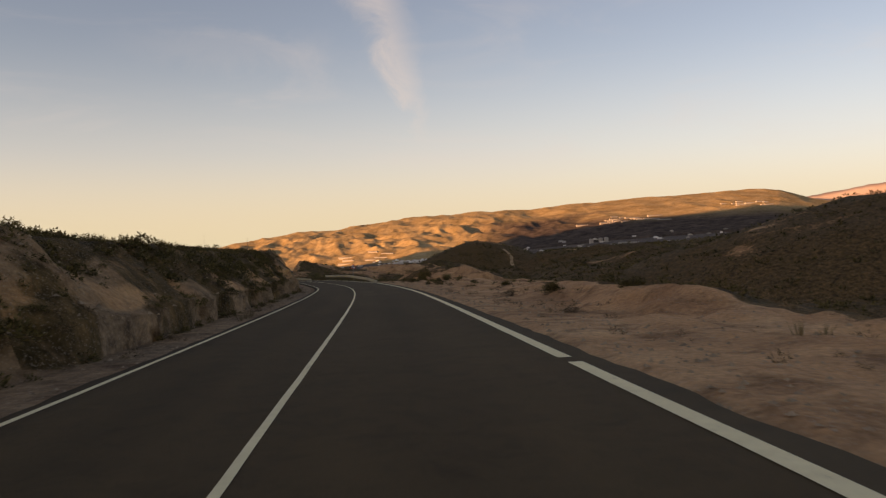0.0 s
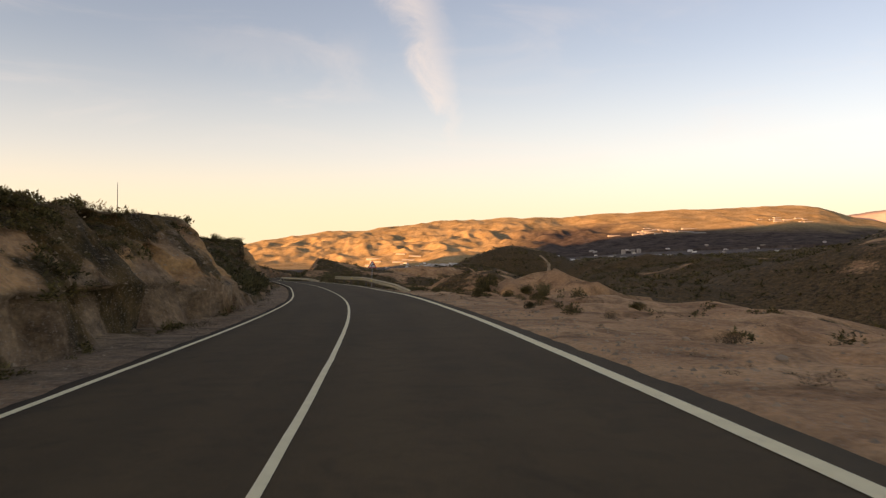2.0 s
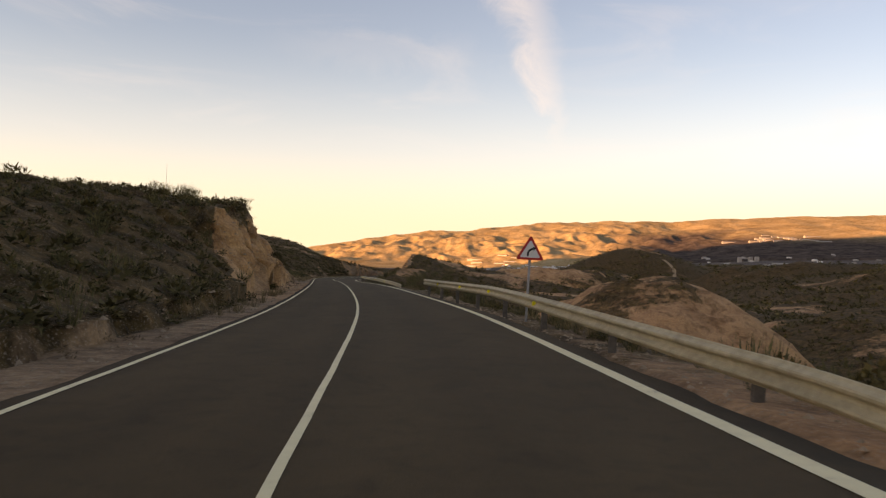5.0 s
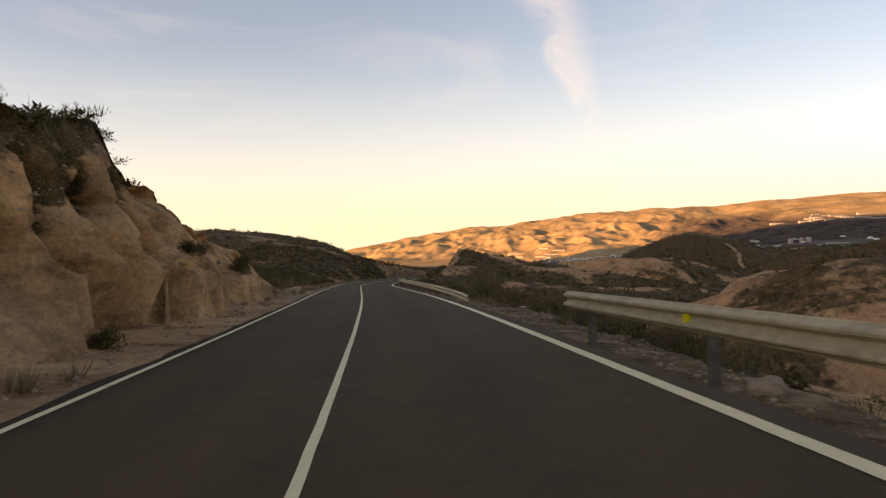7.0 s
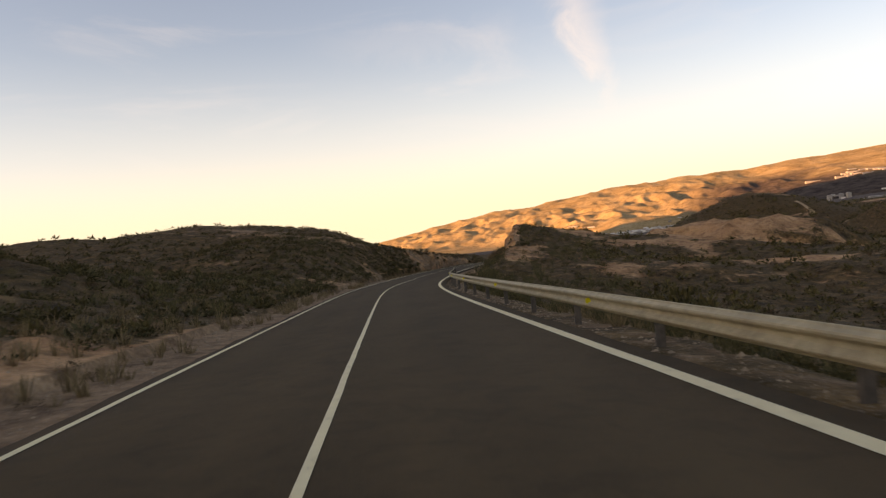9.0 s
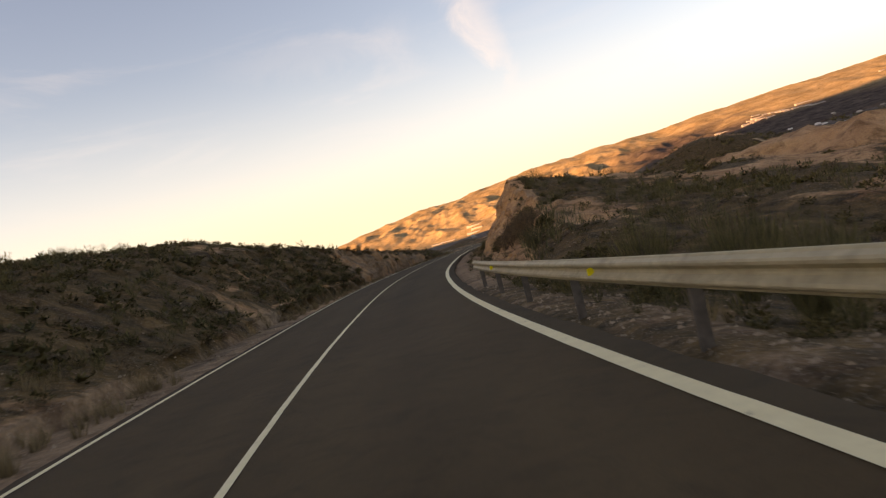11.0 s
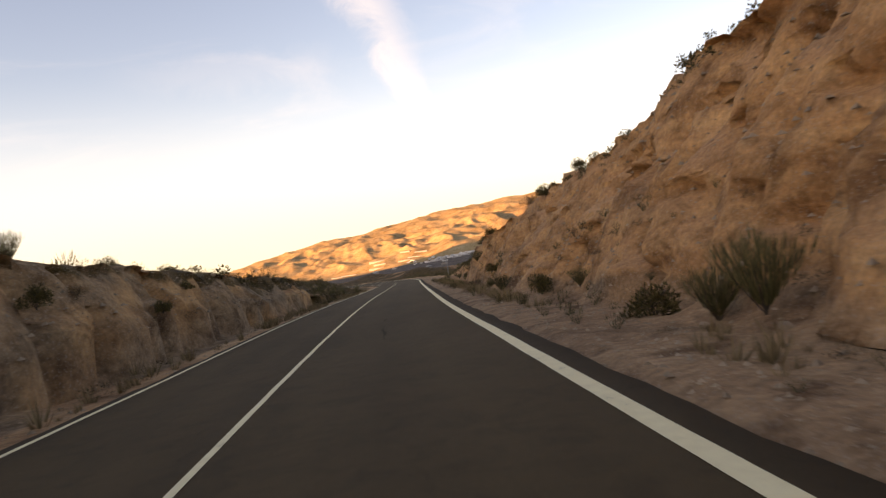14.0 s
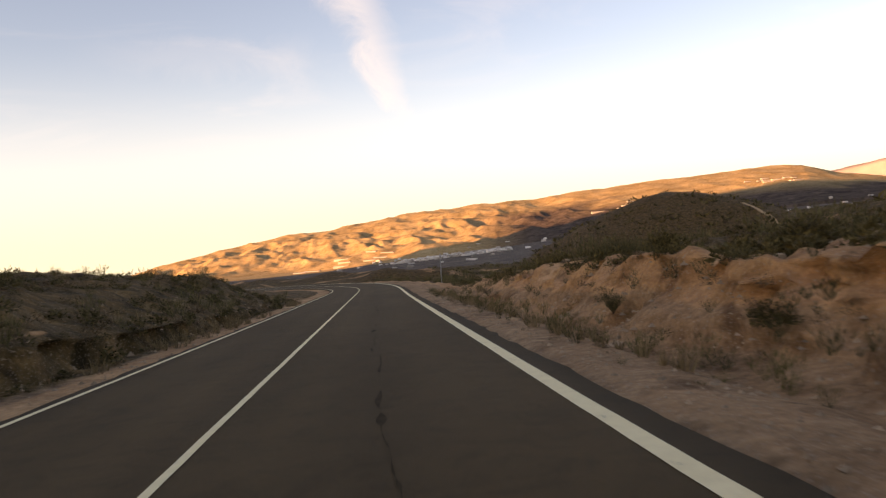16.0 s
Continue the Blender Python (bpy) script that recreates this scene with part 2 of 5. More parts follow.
def paint_material():
    m, nt, b = material("line_paint")
    worn = ramp(nt, tex(nt, 5.0, 7, 0.75), [(0.29, (0.1020, 0.0900, 0.0688)), (0.37, (0.7548, 0.6400, 0.3612)), (0.7, (0.8772, 0.7600, 0.4472))])
    nt.links.new(worn, b.inputs["Base Color"])
    b.inputs["Roughness"].default_value = 0.7
    return m


def mountain_material():
    m, nt, b = material("mountain_rock")
    c = ramp(nt, tex(nt, 0.012, 8, 0.62), [(0.34, (0.32, 0.220, 0.108)), (0.5, (0.43, 0.300, 0.155)), (0.66, (0.50, 0.360, 0.195))])
    # evening shade on the low right slopes, put into the base colour
    shade_mask = nt.nodes.new("ShaderNodeAttribute")
    shade_mask.attribute_name = "valley_shade"
    shade_tone = ramp(nt, tex(nt, 0.02, 6, 0.7), [(0.35, (0.060, 0.046, 0.040)), (0.55, (0.115, 0.090, 0.076)), (0.75, (0.19, 0.145, 0.11))])
    c = blend(nt, shade_mask.outputs["Fac"], c, shade_tone)
    nt.links.new(c, b.inputs["Base Color"])
    b.inputs["Roughness"].default_value = 1.0
    b.inputs["Specular IOR Level"].default_value = 0.0
    speck = ramp(nt, tex(nt, 0.09, 4, 0.7), [(0.38, (0.62, 0.64, 0.56)), (0.50, (1.0, 1.0, 1.0))])
    nt.links.new(blend(nt, 1.0, c, speck, "MULTIPLY"), b.inputs["Base Color"])
    relief(nt, b, tex(nt, 0.03, 6, 0.6), 0.45, 5.0)
    return m


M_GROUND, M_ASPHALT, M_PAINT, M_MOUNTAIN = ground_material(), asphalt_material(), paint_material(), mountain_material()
M_ZINC = zinc_material()
M_HOUSES = leaf_material("house_walls", (0.28, 0.24, 0.20), (0.82, 0.79, 0.74))
M_SHRUB = leaf_material("shrub_leaves", (0.042, 0.035, 0.011), (0.150, 0.118, 0.042))
M_BROOM = leaf_material("broom_leaves", (0.052, 0.050, 0.020), (0.155, 0.135, 0.058))
M_DRY = leaf_material("dry_twigs", (0.075, 0.050, 0.026), (0.23, 0.155, 0.085))
M_GRASS = leaf_material("dry_grass", (0.16, 0.115, 0.06), (0.34, 0.25, 0.13))
# rock of the far range, with the pink of the haze mixed into its colour
M_HAZE_TINT = plain("haze_tinted_rock", (0.36, 0.285, 0.26), 1.0, 0, 0.008, 0.15, gloss=0.0)
M_TRACK = plain("pale_track_earth", (0.38, 0.26, 0.15), 0.95, 0, 0.4, 0.25, gloss=0.1)
M_WOOD = plain("shrub_wood", (0.07, 0.05, 0.035), 0.9)
M_STONE = plain("pale_stone", (0.31, 0.225, 0.145), 0.9, 0, 1.2, 0.35, 0.4, 20)
M_SHEET = plain("greenhouse_sheeting", (0.36, 0.32, 0.27), 0.6, 0, 0.05, 0.12)
M_RED = plain("sign_red", (0.42, 0.025, 0.02), 0.5, 0, 3, 0.08)
M_SIGNWHITE = plain("sign_white", (0.62, 0.60, 0.56), 0.5, 0, 3, 0.06)
M_BLACK = plain("sign_black", (0.015, 0.015, 0.015), 0.5, 0, 3, 0.1)
M_YELLOW = plain("reflector_yellow", (0.85, 0.74, 0.03), 0.35, 0, 30, 0.08)
M_POST = plain("grey_paint", (0.25, 0.24, 0.22), 0.55, 0.3, 5, 0.2)
M_LITTER = plain("pale_plastic", (0.66, 0.62, 0.55), 0.5, 0, 8, 0.12)
M_TAR = plain("tar", (0.052, 0.038, 0.0225), 0.95, 0, 6, 0.3, gloss=0.03)
# rail posts and spacers: the shade behind the beam is in this dark tone
M_SHADE_STEEL = plain("shade_toned_steel", (0.115, 0.095, 0.074), 0.75, 0.2, 8, 0.3)


# ---- noise and road geometry ----
rng = np.random.default_rng(7)
LATTICE = rng.random((256, 256))


def vnoise(x, y, seed=0):
    """Smooth value noise in -1..1."""
    x, y = np.asarray(x, float) + seed * 37.7, np.asarray(y, float) + seed * 91.3
    i, j = np.floor(x).astype(int), np.floor(y).astype(int)
    a, b = x - i, y - j
    a, b = a * a * (3 - 2 * a), b * b * (3 - 2 * b)
    q = lambda m, n: LATTICE[(i + m) & 255, (j + n) & 255]
    return 2 * ((q(0, 0) * (1 - a) + q(1, 0) * a) * (1 - b) + (q(0, 1) * (1 - a) + q(1, 1) * a) * b) - 1


def fbm(x, y, seed=0, octaves=4, gain=0.5):
    total, amp = 0, 1.0
    for k in range(octaves):
        total = total + amp * vnoise(x, y, seed + 5 * k)
        x, y, amp = np.asarray(x) * 2.03, np.asarray(y) * 2.03, amp * gain
    return total


def ridged(x, y, seed=0, octaves=4):
    total, amp = 0, 1.0
    for k in range(octaves):
        total = total + amp * (1 - 2 * np.abs(vnoise(x, y, seed + 5 * k)))
        x, y, amp = np.asarray(x) * 2.1, np.asarray(y) * 2.1, amp * 0.5
    return total


def step(a, b, v):
    """Smooth step of v from a to b."""
    t = np.clip((v - a) / (b - a), 0, 1)
    return t * t * (3 - 2 * t)


SK = -12.0 + 12.0 * np.arange(len(KAP))
ST = np.arange(-12.0, SK[-1] + 0.1, 1.0)
kk, gg = np.interp(ST, SK, KAP), np.interp(ST, SK, GRADE)
TH = np.concatenate([[0], np.cumsum((kk[1:] + kk[:-1]) / 2)])
TH -= TH[12]
tm = (TH[1:] + TH[:-1]) / 2
RX = np.concatenate([[0], np.cumsum(-np.sin(tm))])
RY = np.concatenate([[0], np.cumsum(np.cos(tm))])
RZ = np.concatenate([[0], np.cumsum((gg[1:] + gg[:-1]) / 2)])
RX, RY, RZ = RX - RX[12], RY - RY[12], RZ - RZ[12]
RB = np.interp(ST, SK, BANK)
# carry the road on, straight, at both ends
def carry(v, first, last):
    n = np.arange(1, 61)
    return np.concatenate([(v[0] - first * n)[::-1], v, v[-1] + last * n])
RX, RY, RZ = carry(RX, -math.sin(TH[0]), -math.sin(TH[-1])), carry(RY, math.cos(TH[0]), math.cos(TH[-1])), carry(RZ, gg[0], gg[-1])
RB, TH = carry(RB, 0, 0), carry(TH, 0, 0)
SALL = np.arange(len(RX)) - 72.0


def road_at(y):
    """Centre x, height, heading and cross slope of the road where it crosses y."""
    return np.interp(y, RY, RX), np.interp(y, RY, RZ), np.interp(y, RY, TH), np.interp(y, RY, RB)


def along(s, d, up=0.0):
    """The place at station s, d metres to the right of the centre line, on the road's surface."""
    x, y, z, h, b = (np.interp(s, SALL, v) for v in (RX, RY, RZ, TH, RB))
    return x + np.cos(h) * d, y + np.sin(h) * d, z + b * d + up


def heading(s):
    return float(np.interp(s, SALL, TH))


# ---- ground ----
# left bank by y: toe, distance and height of the cut's top, height at 16 m and at 32 m from the centre line
# from y = -60 to 104
LEFT = [
    (-60, 4.0, 6.5, 2.0, 3.2, 4.2), (10, 4.0, 6.2, 2.0, 3.0, 4.0), (30, 3.6, 6.0, 2.1, 3.0, 4.0), (45, 3.4, 6.0, 2.05, 2.8, 3.9), (56, 3.3, 6.0, 2.2, 2.75, 3.9),
    (66, 3.3, 5.8, 2.5, 2.9, 4.0), (73, 3.4, 6.0, 2.95, 3.1, 4.0), (75.6, 3.5, 6.2, 3.0, 3.1, 3.8), (78, 3.7, 7.0, 2.2, 2.8, 4.0), (81, 3.8, 7.5, 1.7, 2.6, 4.0),
    (92, 3.8, 9.0, 1.9, 3.2, 4.2), (104, 3.8, 9.0, 2.3, 3.7, 4.8),
]
# from y = 112 to 188
LEFT += [
    (112, 3.6, 7.5, 2.8, 4.2, 5.4), (118, 3.4, 6.0, 3.3, 4.4, 5.4), (124, 3.3, 5.7, 3.95, 4.5, 5.2), (128.3, 3.3, 5.75, 4.45, 4.45, 4.8), (130.1, 3.4, 5.95, 3.25, 3.4, 4.2),
    (134, 3.4, 5.95, 3.1, 3.3, 4.3), (137, 3.5, 5.9, 2.4, 2.7, 4.4), (141, 3.6, 5.6, 2.15, 2.4, 5.2), (144, 3.7, 5.6, 1.65, 2.0, 5.4), (146.5, 3.9, 6.0, 0.9, 1.7, 6.6), (149, 4.3, 6.6, 0.3, 1.6, 7.2),
    (170, 5.0, 8.0, 0.6, 2.8, 8.0), (188, 4.6, 8.0, 1.0, 2.2, 5.4),
]
# from y = 200 to 344
LEFT += [
    (200, 3.9, 8.5, 1.2, 1.4, 1.4), (206, 3.8, 8.5, 1.9, 2.1, 1.8), (212, 3.8, 8.5, 2.8, 3.6, 3.0), (220, 3.8, 8.5, 3.4, 4.7, 4.2), (240, 3.8, 8.0, 3.8, 5.8, 6.6),
    (252, 3.8, 7.0, 3.5, 5.4, 7.0), (262, 3.6, 5.4, 2.7, 4.2, 6.0), (280, 3.4, 5.0, 2.1, 3.4, 4.8), (300, 3.4, 5.2, 1.8, 2.9, 3.8), (318, 3.6, 7.0, 1.4, 2.1, 2.9),
    (336, 4.2, 7.5, 1.8, 2.3, 2.6), (344, 5.0, 8.0, 1.1, 1.6, 2.0),
]
# from y = 356 to 420
LEFT += [
    (356, 7.0, 10.0, 0.2, 0.6, 1.0), (420, 8.0, 12.0, 0.0, 0.4, 1.0),
]
# right side by y: end of the verge, distance and height of the first brow, height at 25 m and at 60 m
# from y = -60 to 218
RIGHT = [
    (-60, 8.0, 10.0, 0.0, -2.0, -5.0), (20, 9.5, 11.0, 0.1, -2.2, -5.0), (42, 6.0, 8.0, 0.35, -2.6, -6.0), (60, 8.0, 10.0, 0.1, -2.6, -6.5), (78, 12.0, 17.0, -0.1, -2.0, -6.5),
    (92, 9.0, 16.0, -0.6, -2.0, -7.0), (100, 5.2, 9.0, -2.0, -4.0, -8.0), (120, 4.7, 9.0, -2.8, -6.0, -8.5), (140, 5.6, 9.0, -1.6, -5.0, -9.0), (160, 4.8, 9.0, -1.8, -5.5, -10.0),
    (200, 4.6, 8.5, -1.4, -4.5, -9.0), (218, 4.9, 8.0, -0.4, -2.0, -7.0),
]
# from y = 226 to 302.6
RIGHT += [
    (226, 5.8, 8.4, 1.0, -0.5, -5.0), (235, 6.0, 9.0, 1.8, 0.0, -4.0), (245, 5.8, 9.8, 2.6, 0.2, -3.0), (252, 5.8, 9.4, 3.85, 1.0, -2.0), (258, 5.8, 9.4, 4.95, 2.4, -2.0),
    (266, 5.8, 9.3, 5.85, 3.0, -2.0), (275, 5.6, 9.3, 5.2, 3.0, -2.0), (283, 5.6, 9.4, 4.15, 2.6, -2.5), (292, 5.7, 9.6, 4.3, 2.4, -3), (297, 5.7, 8.2, 3.35, 2.2, -3.0),
    (300, 5.5, 7.2, 2.6, 1.8, -2.5), (302.6, 5.4, 6.7, 2.2, 1.6, -2.5),
]
# from y = 303.6 to 420
RIGHT += [
    (303.6, 5.3, 6.7, 0.95, 1.3, -3.0), (315, 5.3, 6.6, 1.0, 1.0, -3.0), (330, 5.3, 7.2, 0.8, 0.8, -2.0), (350, 5.8, 9.0, -0.2, 0.4, -1.0), (370, 6.0, 12.0, -1.0, -1.2, -3.0),
    (420, 6.0, 14.0, -1.5, -2.5, -5.0),
]


def table(rows, y):
    rows = np.array(rows)
    return [np.interp(y, rows[:, 0], rows[:, k]) for k in range(1, rows.shape[1])]


def polyline(a, xs, zs):
    out = np.full_like(a, 0.0) + zs[0]
    for k in range(len(xs) - 1):
        t = np.clip((a - xs[k]) / (xs[k + 1] - xs[k]), 0, 1)
        out = out + t * (zs[k + 1] - zs[k])
    return out


FOOT_AZ, FOOT_EL = [-60, -25, -14, -5, 0, 8, 30, 60], [0.2, 0.2, -0.35, -1.15, -1.5, -2.1, -2.6, -2.6]


def valley(x, y):
    """The land far off: falls to the valley's floor and rises to the right."""
    r, az = np.hypot(x, y), np.degrees(np.arctan2(-x, np.maximum(y, 1.0)))
    z = np.interp(y, [-600, -100, 0, 300, 600, 1500], [14, 0, -6, -19, -32, -60])
    floor = r * np.tan(np.radians(np.interp(az, FOOT_AZ, FOOT_EL) + np.interp(r, [900, 2900, 3600, 4900], [-1.5, -0.05, -1.0, -2.0])))
    t = step(700, 1300, r) * step(0, 300, y)
    z = z * (1 - t) + floor * t
    # the scrubby tableland on the near side of the valley
    brow = 850 * np.tan(np.radians(np.interp(az, [-45, -29, -25, -20, -14, -8, -3], [0.3, 0.1, -0.15, -0.65, -1.1, -1.3, -1.9])))
    table_z = -9 + (brow + 9) * np.clip((r - 150) / 700, 0, 1) - 45 * step(860, 1150, r)
    table_z = table_z - 30 * (1 - step(2, 9, -az)) - 16 * (1 - step(70, 170, x + 0.16 * y)) - 60 * (1 - step(-40, 80, y))
    z = np.maximum(z, table_z)
    small = (step(60, 400, y) * 0.8 + 0.2) * (1 - 0.85 * step(700, 1600, r))
    small = small * (1 - 0.45 * step(300, 800, r))
    return z + small * (5.0 * fbm(x / 90, y / 90, 3, 4) + 2.6 * ridged(x / 38, y / 38, 4, 3))


def hump(x, y, cx, cy, rx, ry, turn=0.0, sharp=2.0):
    c, s = math.cos(radians(turn)), math.sin(radians(turn))
    u, v = ((x - cx) * c + (y - cy) * s) / rx, (-(x - cx) * s + (y - cy) * c) / ry
    return np.clip(1 - (u * u + v * v) ** (sharp / 2), -40, 1)


def ground_height(x, y):
    xc, zc, th, bk = road_at(y)
    d = (x - xc) * np.cos(th)
    a = -d
    toe, top, hh, h16, h32 = table(LEFT, y + 0.8 * vnoise(y / 5, d / 6, 2))
    wob = 0.5 * vnoise(y / 3.1, d * 0 + 3, 1) + 0.3 * vnoise(y / 1.1, d * 0, 6)
    left = polyline(a, [3.0, toe, top + wob * step(0.5, 2, hh), np.maximum(top + 3, 16.0), 32.0, 120.0, 900.0], [-0.05, 0.12, hh, h16, h32, h32 + 4, h32 + 50])
    end, brow, bh, h25, h60 = table(RIGHT, y + 0.6 * vnoise(y / 6, d / 6, 12))
    right = polyline(d, [3.6, end, brow + wob * step(0.5, 2, bh), np.maximum(brow + 4, 25.0), 60.0], [-0.05, -0.08, bh, h25, h60])
    near = zc + np.where(d < 0, left, right) + bk * np.clip(d, -4, 5) * (1 - step(6, 20, np.abs(d)))
    far = valley(x, y)
    mix = np.where(d > 0, step(45, 130, d), step(200, 600, a))
    ahead = step(400, 560, y)
    behind = step(-40, -160, y)
    mix = np.maximum(mix, np.maximum(ahead, behind))
    rough = step(6.0, 11, np.abs(d)) * (0.35 * fbm(x / 4.5, y / 4.5, 21, 4) + 0.5 * fbm(x / 14, y / 14, 22, 2) * step(8, 20, np.abs(d)))
    rough = rough + step(20, 50, np.abs(d)) * (1.1 * fbm(x / 26, y / 26, 23, 3))
    verge = 0.05 * fbm(x / 0.9, y / 0.9, 24, 3) * step(3.9, 5, np.abs(d)) + 0.16 * fbm(x / 1.9, y / 1.9, 25, 3) * step(5.0, 7.5, d) * (1 - step(98, 104, y))
    # rounded clods of clay on the banks
    clod = 0.55 * np.abs(vnoise(x / 1.25, y / 1.25, 26)) + 0.28 * np.abs(vnoise(x / 0.55, y / 0.55, 27)) - 0.2
    bank = np.where(d > 0, step(5.5, 6.6, d) * step(222, 228, y), step(4.2, 5.4, a)) * (1 - step(18, 26, np.abs(d)))
    verge = verge + clod * bank * np.where(d > 0, 0.55 + 0.08 * step(299, 304, y), 0.28)
    # a shallow ditch at the foot of the last bank
    verge = verge - 0.12 * np.exp(-((d - 5.2) / 0.3) ** 2) * step(298, 303, y)
    z = near * (1 - mix) + far * mix + rough * (1 - mix) + verge
    # hills
    n1, n2 = fbm(x / 18, y / 18, 31, 4), ridged(x / 26, y / 26, 32, 3)
    z = np.maximum(z, -23 + 20.5 * hump(x, y, 38, 556, 58, 50, 20, 1.4) + 0.8 * n1 - 0.5 * n2)
    z = np.maximum(z, -10 + 19 * hump(x, y, 124, 205, 72, 60, 0, 1.6) + 1.2 * n1)
    z = np.maximum(z, -24 + 13 * hump(x, y, 2, 372, 46, 40, 0, 1.6) + 0.8 * n1)
    z = np.maximum(z, -27 + 9 * hump(x, y, 30, 300, 52, 30, 25, 1.5) + 1.1 * n2 + 0.6 * n1 + 1.1 * ridged(x / 9, y / 9, 33, 3))
    z = np.maximum(z, -15.5 + 9.3 * hump(x, y, 1, 169, 18, 17, 0, 1.5) + 0.8 * n1 + 1.2 * clod + 0.5 * ridged(x / 6, y / 6, 33, 3))
    z = np.maximum(z, -17 + 7 * hump(x, y, 44, 200, 30, 30, 0, 1.5) + 1.2 * n2 + 0.5 * n1)
    z = np.maximum(z, -17 + 8.2 * hump(x, y, -12, 274, 26, 18, 20, 1.6) + 1.1 * ridged(x / 8, y / 9, 35, 3) + 1.3 * n2 + 0.5 * n1)
    m = hump(x, y, -100, 266, 62, 56, 0, 1.6)
    z = np.where(m > -0.5, np.maximum(z, -14 + 12.1 * m + 0.6 * n1 - 7 * (1 - step(9, 25, a))), z)
    m = hump(x, y, 3.5, 97.5, 6.5, 8, 20, 1.5)
    z = np.where(m > -0.6, np.maximum(z, -5.9 + 2.3 * m + 0.35 * ridged(x / 3.2, y / 3.2, 36, 3) + 0.6 * fbm(x / 4, y / 4, 34, 4) + 1.2 * clod), z)
    z = np.where(np.abs(d) < 3.9, np.minimum(z, zc + bk * d - 0.12), z)
    return z


def columns():
    def run(a, b, n, power=1.0):
        return [a + (b - a) * (k / n) ** power for k in range(n)]
    right = [3.3, 3.75] + run(4.0, 5.2, 7) + run(5.2, 10.4, 48) + run(10.4, 13, 8) + run(13, 80, 36, 1.2) + run(80, 520, 46, 1.3) + run(520, 4200, 20, 1.5) + [4200]
    left = [2.5, 3.0] + run(3.2, 8.6, 46) + run(8.6, 10, 6) + run(10, 13, 6) + run(13, 60, 20, 1.2) + run(60, 500, 20, 1.5) + run(500, 4200, 10, 1.5) + [4200]
    return np.array([-v for v in left[::-1]] + [-1.0, 1.0] + right)


def mesh_object(name, verts, faces, material, smooth=True):
    me = bpy.data.meshes.new(name)
    me.from_pydata(verts, [], faces)
    if smooth:
        me.polygons.foreach_set("use_smooth", [True] * len(me.polygons))
    me.materials.append(material)
    me.update()
    return new(name, me)


def grid_faces(rows, cols):
    i = np.arange(rows - 1)[:, None] * cols + np.arange(cols - 1)[None]
    return np.stack([i, i + 1, i + 1 + cols, i + cols], -1).reshape(-1, 4).tolist()


ROWS = np.concatenate([np.arange(-600, -40, 20.0), np.arange(-40, 10, 2.0), np.arange(10, 55, 0.4), np.arange(55, 80, 0.22), np.arange(80, 112, 0.4), np.arange(112, 148, 0.22), np.arange(148, 222, 0.5), np.arange(222, 335, 0.28), np.arange(335, 345, 0.4), np.arange(345, 360, 0.8), np.arange(360, 420, 1.5), np.arange(420, 720, 2.5), np.arange(720, 1600, 25.0), np.arange(1600, 4901, 100.0)])
COLS = columns()
gx = road_at(ROWS)[0][:, None] * (1 - step(500, 900, ROWS))[:, None] + COLS[None]
gy = np.repeat(ROWS[:, None], len(COLS), 1)
gz = ground_height(gx, gy)
# push steep faces in and out, so that cuts are furrowed
slope = np.abs(np.gradient(gz, axis=1) / np.gradient(gx, axis=1))
macro = np.abs(np.roll(gz, -4, 1) - np.roll(gz, 4, 1)) / np.maximum(np.abs(np.roll(gx, -4, 1) - np.roll(gx, 4, 1)), 0.1)
macro[:, :5], macro[:, -5:] = 0, 0
steep = step(0.5, 1.3, slope) * np.where(COLS[None] < 0, np.interp(ROWS, [146, 150, 222, 228], [1, 0.3, 0.3, 1])[:, None], 1.0) * step(3.5, 4.1, np.abs(COLS))[None] * (1 - step(20, 40, np.abs(COLS)))[None]
# broad buttresses, upright flutes, thin beds and small pits
over = gz - road_at(ROWS)[1][:, None]
side = np.sign(COLS)[None] + 0 * gz
flute = ridged(gy / 2.2 + 0.45 * vnoise(gz / 1.3, gy / 3, 42), gz / 5, 44, 3)
furrow = 0.36 * fbm(gy / 4.5, gz / 9.0, 41, 2) + np.where(side < 0, 0.14, 0.10) * flute + np.where(side < 0, 0.62 + 0.5 * np.interp(gy, [110, 116, 146, 150], [0, 1, 1, 0]), 0.28) * np.clip(flute, 0, 1.5) ** 2 * (1 - 0.85 * step(3.0, 3.7, over))
furrow = furrow + np.where(side < 0, 0.05, 0.10) * ridged(gy / 0.9, gz / 1.6, 52, 2) + 0.09 * fbm(gy / 0.8, gz / 0.6, 43, 3) + 0.16 * vnoise(gy / 1.5, gz / 1.1, 56)
bed = vnoise(gz * 1.5 + 0.5 * vnoise(gy / 9, gz * 0, 46), gy / 11, 47)
furrow = furrow + 0.06 * np.tanh(4 * bed)
pit = fbm(gy / 0.7, gz / 0.55, 48, 2)
row_of_pits = np.exp(-((over - 0.95 - 0.2 * vnoise(gy / 6, gy * 0, 54)) / 0.25) ** 2) * step(272, 276, gy) * (1 - step(288, 292, gy)) * (gx > road_at(ROWS)[0][:, None])
furrow = furrow + 0.5 * step(0.50, 0.66, pit) * step(0.5, 1.0, over) * np.where(side > 0, 1.0, 0.6) + 0.65 * row_of_pits * step(0.1, 0.35, vnoise(gy / 0.45, gz / 0.8, 55))
low_bank = np.clip(table(LEFT, ROWS)[2] / 3.3, 0.3, 1.0)[:, None]
gx = gx + steep * furrow * np.sign(COLS)[None] * np.where(COLS[None] < 0, low_bank, 1 - 0.9 * np.exp(-((gy - 303) / 1.8) ** 2))
gz = gz + steep * 0.12 * fbm(gy / 1.0, gz / 0.5, 45, 2)


